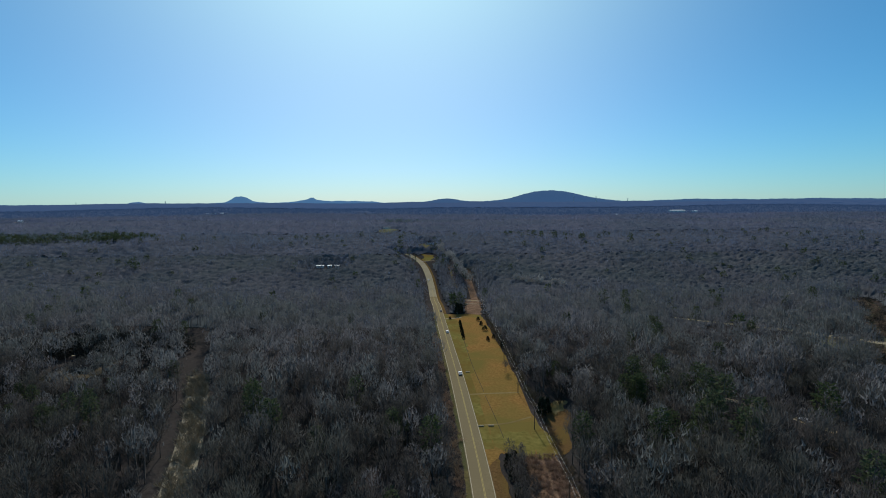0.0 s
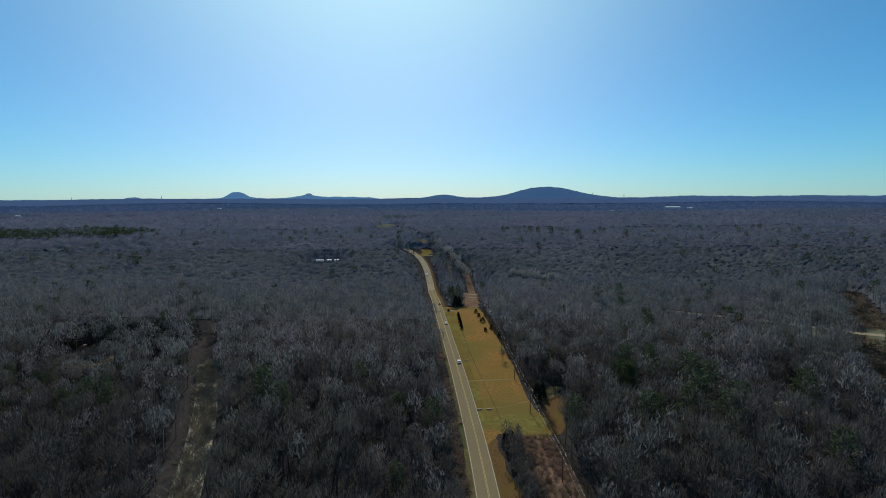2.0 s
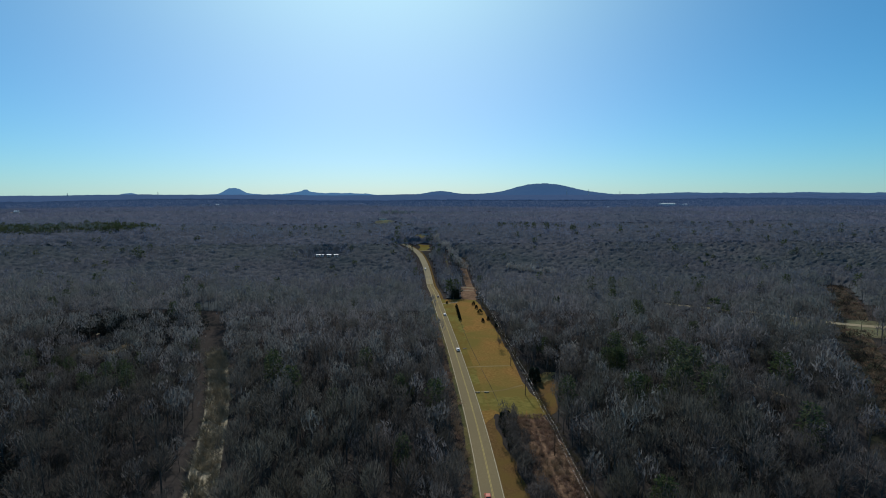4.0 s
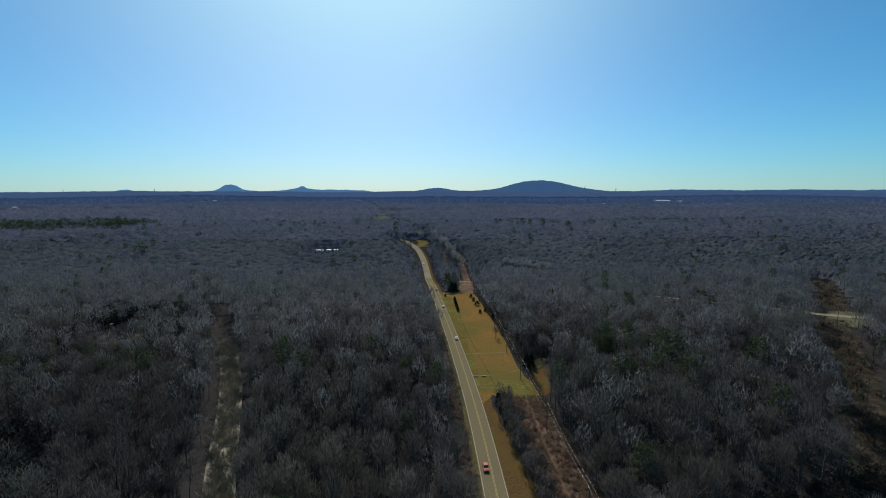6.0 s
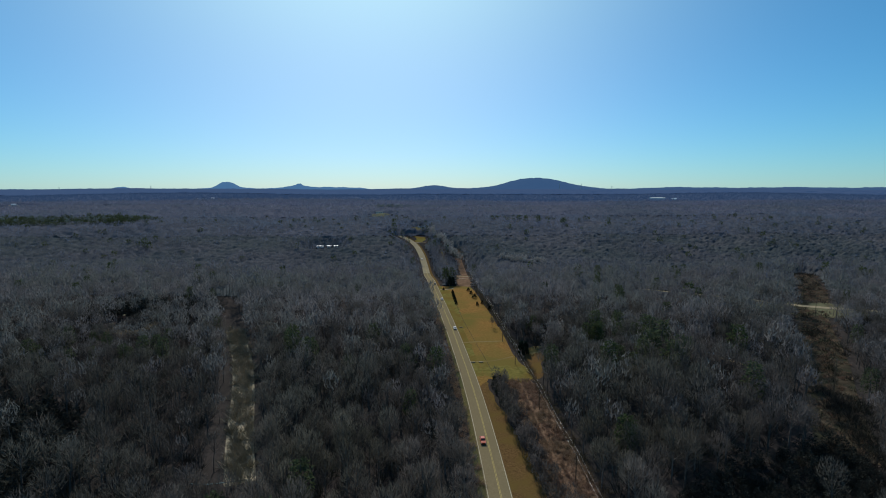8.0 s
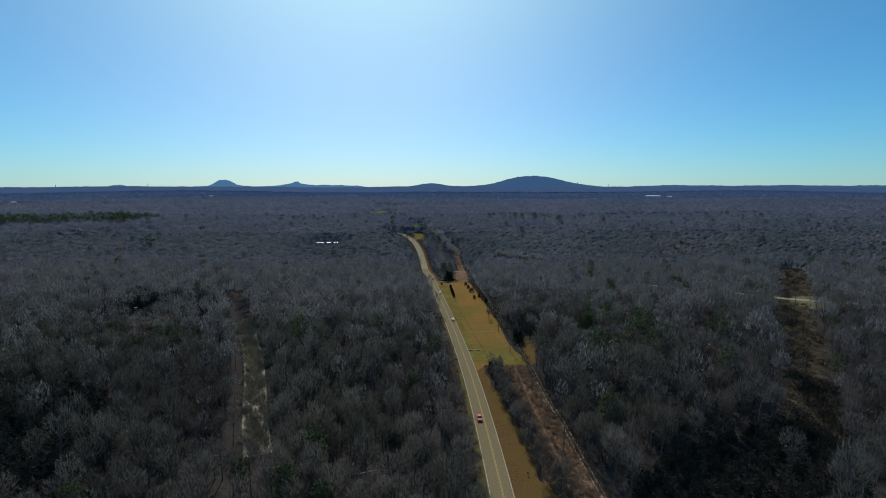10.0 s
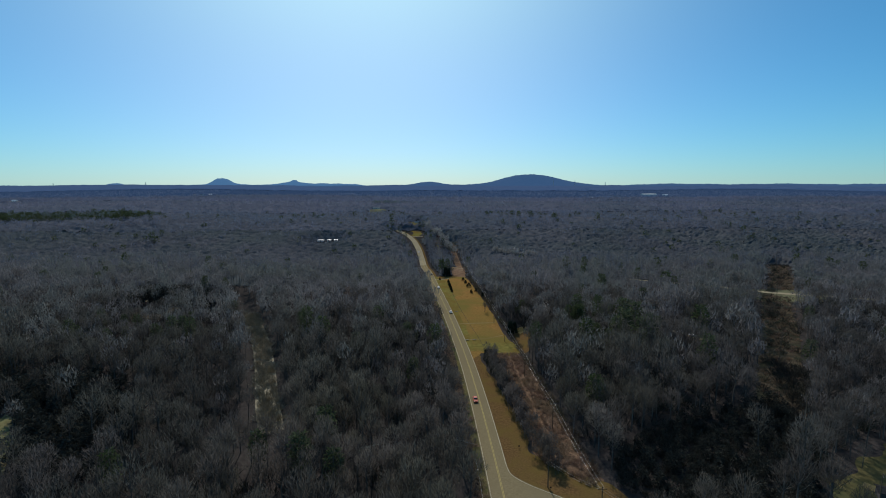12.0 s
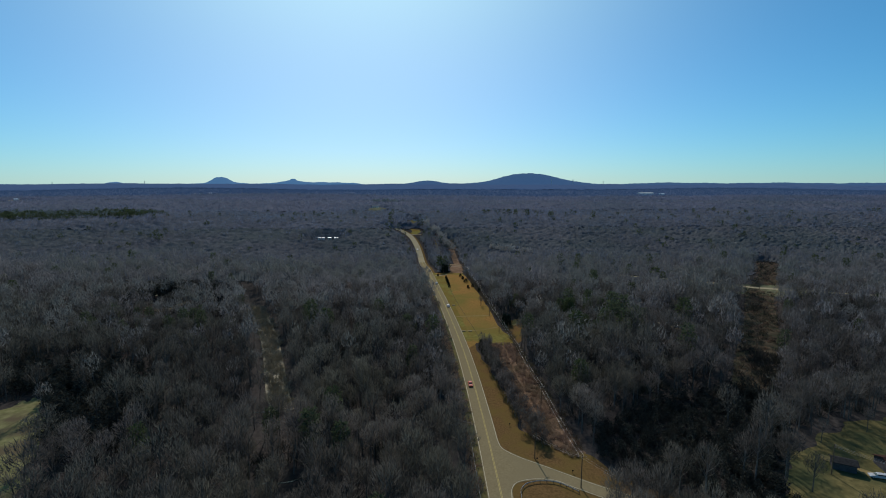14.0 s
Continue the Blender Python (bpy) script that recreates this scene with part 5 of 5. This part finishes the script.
for k, (x, y) in enumerate(((-905, 1895), (-880, 1890), (-850, 1897), (-832, 1885), (-300, 1803), (-318, 1808), (525, 1680), (560, 1684), (590, 1678), (622, 1682), (655, 1674), (690, 1668))):
    house(x, y, 13, 8, 3.2, 2.2, M_WALL, M_ROOF_DARK if k % 2 else M_METAL, 5 * k, "small pale house far off in the woods", 3)
patch_sheet("upper_verge", [(-40, 705), (-22, 716), (-16, 760), (-22, 800), (-36, 798), (-42, 745)], M_LAWN, 0.2, 2, "golden grass beside the upper road bend", "verge", rough_edge=2)
house(-20, 792, 12, 8, 3, 2, M_WALL, M_ROOF_DARK, 15, "white house above the road bend", 3)
for k, (x, y) in enumerate(((13, 632), (27, 640))):
    house(x, y, 10, 7, 2.8, 2, M_BRICK, M_ROOF_RED, 20 * k, "small brown-roofed house among bare trees uphill", 3)


patch_sheet("far_clearing", [(-1212, 1340), (-1190, 1322), (-1150, 1322), (-1130, 1345), (-1150, 1366), (-1192, 1366)], M_STRAW, 0.3, 4.0, "pale dry clearing far off in the woods", "clearing", rough_edge=4)
house(-1160, 1352, 11, 8, 3.0, 2.0, M_WALL, M_METAL, 8, "small white house in a far clearing", 3)


# ---- field drives and culverts ----
ribbon("house_drive", [(121, 52), (126, 45), (131, 38), (134, 30), (136, 18)], 1.8, M_WORN, 0.12, "pale worn gravel drive beside the house", "drive", step=1.5)
ribbon("ditch", [(12.8, 312), (14.2, 280), (16.0, 252), (18.6, 222)], 0.13, M_BRUSH, 0.1, "shallow dark ditch across the field", "ditch", step=1.5)
ribbon("ditch", [(18.8, 218), (21, 196), (22.5, 178)], 0.12, M_BRUSH, 0.1, "shallow dark ditch across the field", "ditch", step=1.5)
ribbon("field_drive", [(11.5, 219.5), (20, 220.5), (35, 221.5)], 0.6, M_WORN, 0.1, "faint gravel drive across the field", "drive", step=1.5)
ribbon("grass_drive", [(16, 189), (24, 190), (36, 196)], 0.5, M_WORN, 0.1, "faint worn track across the field", "drive", step=1.5)
ribbon("head_drive", [(1.5, 373), (8, 375), (14, 379)], 1.0, M_GRAVEL, 0.1, "gravel drive at the head of the field", "drive", step=1.5)
ribbon("strip_track", [(19.5, 449), (26, 447), (33, 444)], 1.1, M_GRAVEL, 0.12, "pale gravel crossing on the power line strip", "drive", step=1.5)
ribbon("strip_track", [(22, 479), (29, 475), (36, 470)], 2.0, M_GRAVEL, 0.12, "pale gravel crossing on the power line strip", "drive", step=1.5)
ribbon("yard_drive", [(118, 217), (135, 206), (143, 193), (150, 180)], 1.8, M_GRAVEL, 0.1, "pale gravel drive between the trees", "drive", step=1.5)
bridge = ribbon("bridge_deck", [(float(road_x(y)), float(y)) for y in range(500, 561, 10)], 3.6, M_CONCRETE, 0.16, "pale concrete road deck over the dip", "bridge", offset=-0.35)
for x, y in ((14.6, 188), (18.6, 188.2), (12.3, 249)):
    c = new("culvert_headwall")
    part("wall", box(bmesh.new(), -1.1, 1.1, -0.4, 0.4, -0.4, 0.45, 0.06), M_CONCRETE, c)
    part("pipe", rod(bmesh.new(), (0, -0.6, 0.1), (0, 0.6, 0.1), 0.28, 0.28, 12), M_CONCRETE, c)
    c.location = (x, y, float(land(x, y)))
    tagged(c, "pale concrete culvert headwall in the grass ditch", "culvert", "culverts")


patch_sheet("yard_gravel", [(46, 198), (52, 204), (55, 212), (50, 212), (46, 205)], M_WORN, 0.12, 0.5, "pale gravel patch in the yard", "gravel", rough_edge=1.5)
ROADSIDE_GRASS = [(3, 372), (9.5, 372), (12.5, 330), (14, 295), (14.5, 255), (14, 215), (15, 195), (19, 186), (27, 182), (33, 186), (34, 172), (31, 163), (23, 164), (19, 170)] + [(float(road_x(y)) + 6.6, float(y)) for y in range(172, 372, 25)]
patch_sheet("roadside_grass", ROADSIDE_GRASS, M_OLIVE, 0.085, 0.8, "olive-green winter grass along the field's edge", "grass", rough_edge=2.0)
patch_sheet("field_corner", [(34, 182), (38, 186), (40.5, 180), (41, 170), (38, 163), (33, 164)], M_OLIVE, 0.1, 0.4, "greener grass in the field's corner", "field", rough_edge=1.5)
patch_sheet("uphill_yards", UPHILL_CLEAR, M_CUT, 0.1, 2.0, "pale bare yards among the uphill houses and trees", "yard", rough_edge=4)
house(-112, 978, 14, 8, 3.2, 2.2, M_WALL, M_ROOF_PALE, 6, "small white house on a lawn beyond the road bend", 3)
patch_sheet("far_lawn", FAR_LAWN, M_PALE_VERGE, 0.3, 4.0, "pale yellow-green lawn beyond the road bend", "lawn", rough_edge=3)


for x, y in ((22.5, 76), (27.5, 53.4), (37, 46.2), (5.2, 34)):
    m = new("road_marker")
    part("post", box(bmesh.new(), -0.05, 0.05, -0.05, 0.05, -0.3, 1.1, 0.01), M_POLE, m)
    part("plate", box(bmesh.new(), -0.25, 0.25, -0.08, -0.05, 0.7, 1.15, 0.02), M_RUBBER, m)
    m.location = (x, y, float(land(x, y)))
    tagged(m, "small dark marker post on the road verge", "marker post", "road markers")


# ---- fallen limbs ----
M_PALEWOOD = surface("bleached_wood", (0.30, 0.28, 0.25), (0.48, 0.45, 0.40), 3.0, 0.85, 0.02)


def fallen_limb(seed, x, y, long, turn, lift, label, group):
    r = random.Random(seed)
    limb = new("fallen_limb")
    part("bough", rod(rod(bmesh.new(), (-long / 2, 0, 0.25), (0, 0.15 * long * r.uniform(-1, 1), lift * 0.6), 0.17, 0.12, 6), (0, 0, lift * 0.6), (long / 2, 0.1 * long, lift), 0.12, 0.05, 6), M_PALEWOOD, limb)
    for k in range(5):
        u = -long * 0.1 + long * 0.6 * k / 5
        a = (u, 0.04 * long * (u > 0), lift * (0.6 + 0.7 * max(u, 0) / long))
        part("branch", rod(bmesh.new(), a, (u + r.uniform(0.5, 1.6), r.choice((-1, 1)) * r.uniform(0.8, 1.9), a[2] + r.uniform(0.1, 1.2)), 0.06, 0.02, 4), M_PALEWOOD, limb)
    limb.matrix_basis = pose(x, y, float(land(x, y)), 0, 0, turn)
    return tagged(limb, label, "fallen limb", group)


for k, (x, y, long, turn, lift) in enumerate(((4.6, 79, 7.5, 170, 2.2), (3.2, 76.5, 6.0, 196, 1.6), (6.0, 97, 5.0, 150, 1.4))):
    fallen_limb(k, x, y, long, turn, lift, "bleached fallen limb at the edge of the roadside woods", "fallen limbs by the road")
for k, (x, y, long, turn, lift) in enumerate(((-193, 251, 8.5, 60, 1.6), (-187, 263, 9.0, 48, 1.8), (-199, 247, 7.0, 12, 1.0), (-184, 250, 7.5, 170, 1.2), (-200, 262, 8.0, 75, 1.5))):
    fallen_limb(20 + k, x, y, long, turn, lift, "pale fallen trunk in the bare yard", "fallen trunks in the yard")


# ---- vehicles ----
def car(x, y, colour, label, kind="car", turn=None, long=4.5, away=True):
    c = new(kind)
    mat = paint(kind + "_paint", colour)
    w, z0 = 0.9, 0.32

    def hull(profile, half, inset):
        bm = bmesh.new()
        a = [bm.verts.new((-half(z), yy, z)) for yy, z in profile]
        b = [bm.verts.new((half(z), yy, z)) for yy, z in profile]
        n = len(profile)
        for i in range(n):
            j = (i + 1) % n
            bm.faces.new((a[i], a[j], b[j], b[i]))
        bm.faces.new(a[::-1])
        bm.faces.new(b)
        bmesh.ops.bevel(bm, geom=bm.edges[:], offset=inset, segments=1, affect="EDGES")
        bmesh.ops.recalc_face_normals(bm, faces=bm.faces[:])
        return bm
    h = long / 2
    part("body", hull([(-h, z0), (h, z0), (h, 0.72), (h - 0.9, 0.92), (-h + 0.3, 0.98), (-h, 0.85)], lambda z: w, 0.06), mat, c)
    cabin = part("cabin", hull([(-h + 0.35, 0.93), (h - 1.25, 0.93), (h - 2.0, 1.45), (-h + 0.95, 1.45)], lambda z: 0.82 - 0.22 * (z - 0.93), 0.05), mat, c)
    part("windscreen", hull([(h - 1.32, 1.0), (h - 1.28, 1.0), (h - 1.92, 1.40), (h - 1.98, 1.40)], lambda z: 0.72 - 0.2 * (z - 0.93), 0.005), M_GLASS, cabin)
    part("rear_window", hull([(-h + 0.40, 1.0), (-h + 0.44, 1.0), (-h + 0.93, 1.40), (-h + 0.88, 1.40)], lambda z: 0.72 - 0.2 * (z - 0.93), 0.005), M_GLASS, cabin)
    for s in (-1, 1):
        part("side_window", box(bmesh.new(), s * 0.74 - 0.05, s * 0.74 + 0.05, -h + 0.95, h - 1.9, 1.02, 1.36, 0.01), M_GLASS, cabin)
        part("headlight", box(bmesh.new(), s * 0.66 - 0.17, s * 0.66 + 0.17, h - 0.06, h + 0.02, 0.55, 0.70, 0.02), M_POST, c)
        part("tail_light", box(bmesh.new(), s * 0.72 - 0.12, s * 0.72 + 0.12, -h - 0.02, -h + 0.05, 0.62, 0.82, 0.02), M_BRICK, c)
        for u in (-h + 0.85, h - 0.85):
            t = part("wheel", rod(bmesh.new(), (s * 0.72, u, z0), (s * 0.92, u, z0), 0.32, 0.32, 12), M_RUBBER, c)
            part("rim", rod(bmesh.new(), (s * 0.91, u, z0), (s * 0.935, u, z0), 0.2, 0.19, 8), M_STEEL, t)
    if turn is None:
        dx = float(road_x(y + 2) - road_x(y - 2)) / 4
        turn = math.degrees(math.atan2(-dx, 1)) + (0 if away else 180)
    c.matrix_basis = pose(x, y, float(land(x, y)) + 0.16, 0, 0, turn)
    return tagged(c, label, kind)


def lane(y, side):
    return float(road_x(y)) + side * 1.75


car(lane(112, -1), 112, (0.46, 0.05, 0.012), "bright red car driving on the road", away=False)
car(lane(246, 1), 246, (0.75, 0.75, 0.73), "white car driving on the road")
car(lane(330, 1), 330, (0.7, 0.7, 0.68), "white car following on the road")
car(lane(402, 1), 402, (0.06, 0.06, 0.07), "dark car driving uphill on the road")
car(lane(560, -1), 560, (0.7, 0.7, 0.7), "pale car coming down the road", away=False)
car(129.5, 39.5, (0.45, 0.46, 0.48), "pale grey van parked beside the house", "van", 70, 5.4)
car(131.5, 33, (0.75, 0.75, 0.75), "white car parked on the lawn", "car", 60)
car(141, 196, (0.75, 0.75, 0.75), "white car parked on a gravel drive", "car", 30)
car(145, 190, (0.72, 0.72, 0.72), "white car parked on a gravel drive", "car", 20)
car(123, 194, (0.75, 0.75, 0.75), "white car parked under bare trees", "car", 80)


# ---- towers on the skyline ----
def tower(x, y, tall, label, arms=0):
    t = new("tower")
    b = float(land(x, y)) - 2
    for sx, sy in ((-1, -1), (1, -1), (1, 1), (-1, 1)):
        part("leg", rod(bmesh.new(), (sx * tall * 0.06, sy * tall * 0.06, 0), (sx * 0.5, sy * 0.5, tall), 0.9, 0.6, 4), M_STEEL, t)
    for k in range(arms):
        part("arm", box(bmesh.new(), -tall * 0.16, tall * 0.16, -0.6, 0.6, tall * (0.98 - 0.16 * k), tall * (0.995 - 0.16 * k)), M_STEEL, t)
    t.location = (x, y, b)
    return tagged(t, label, "tower")


tower(-2360, 4200, 46, "thin grey radio tower on the skyline")
tower(-3120, 4200, 44, "thin grey radio tower on the skyline")
for x, tall in ((1120, 70), (1310, 64), (1580, 50)):
    tower(x, 4230, tall, "grey lattice power pylon on the skyline", 2)
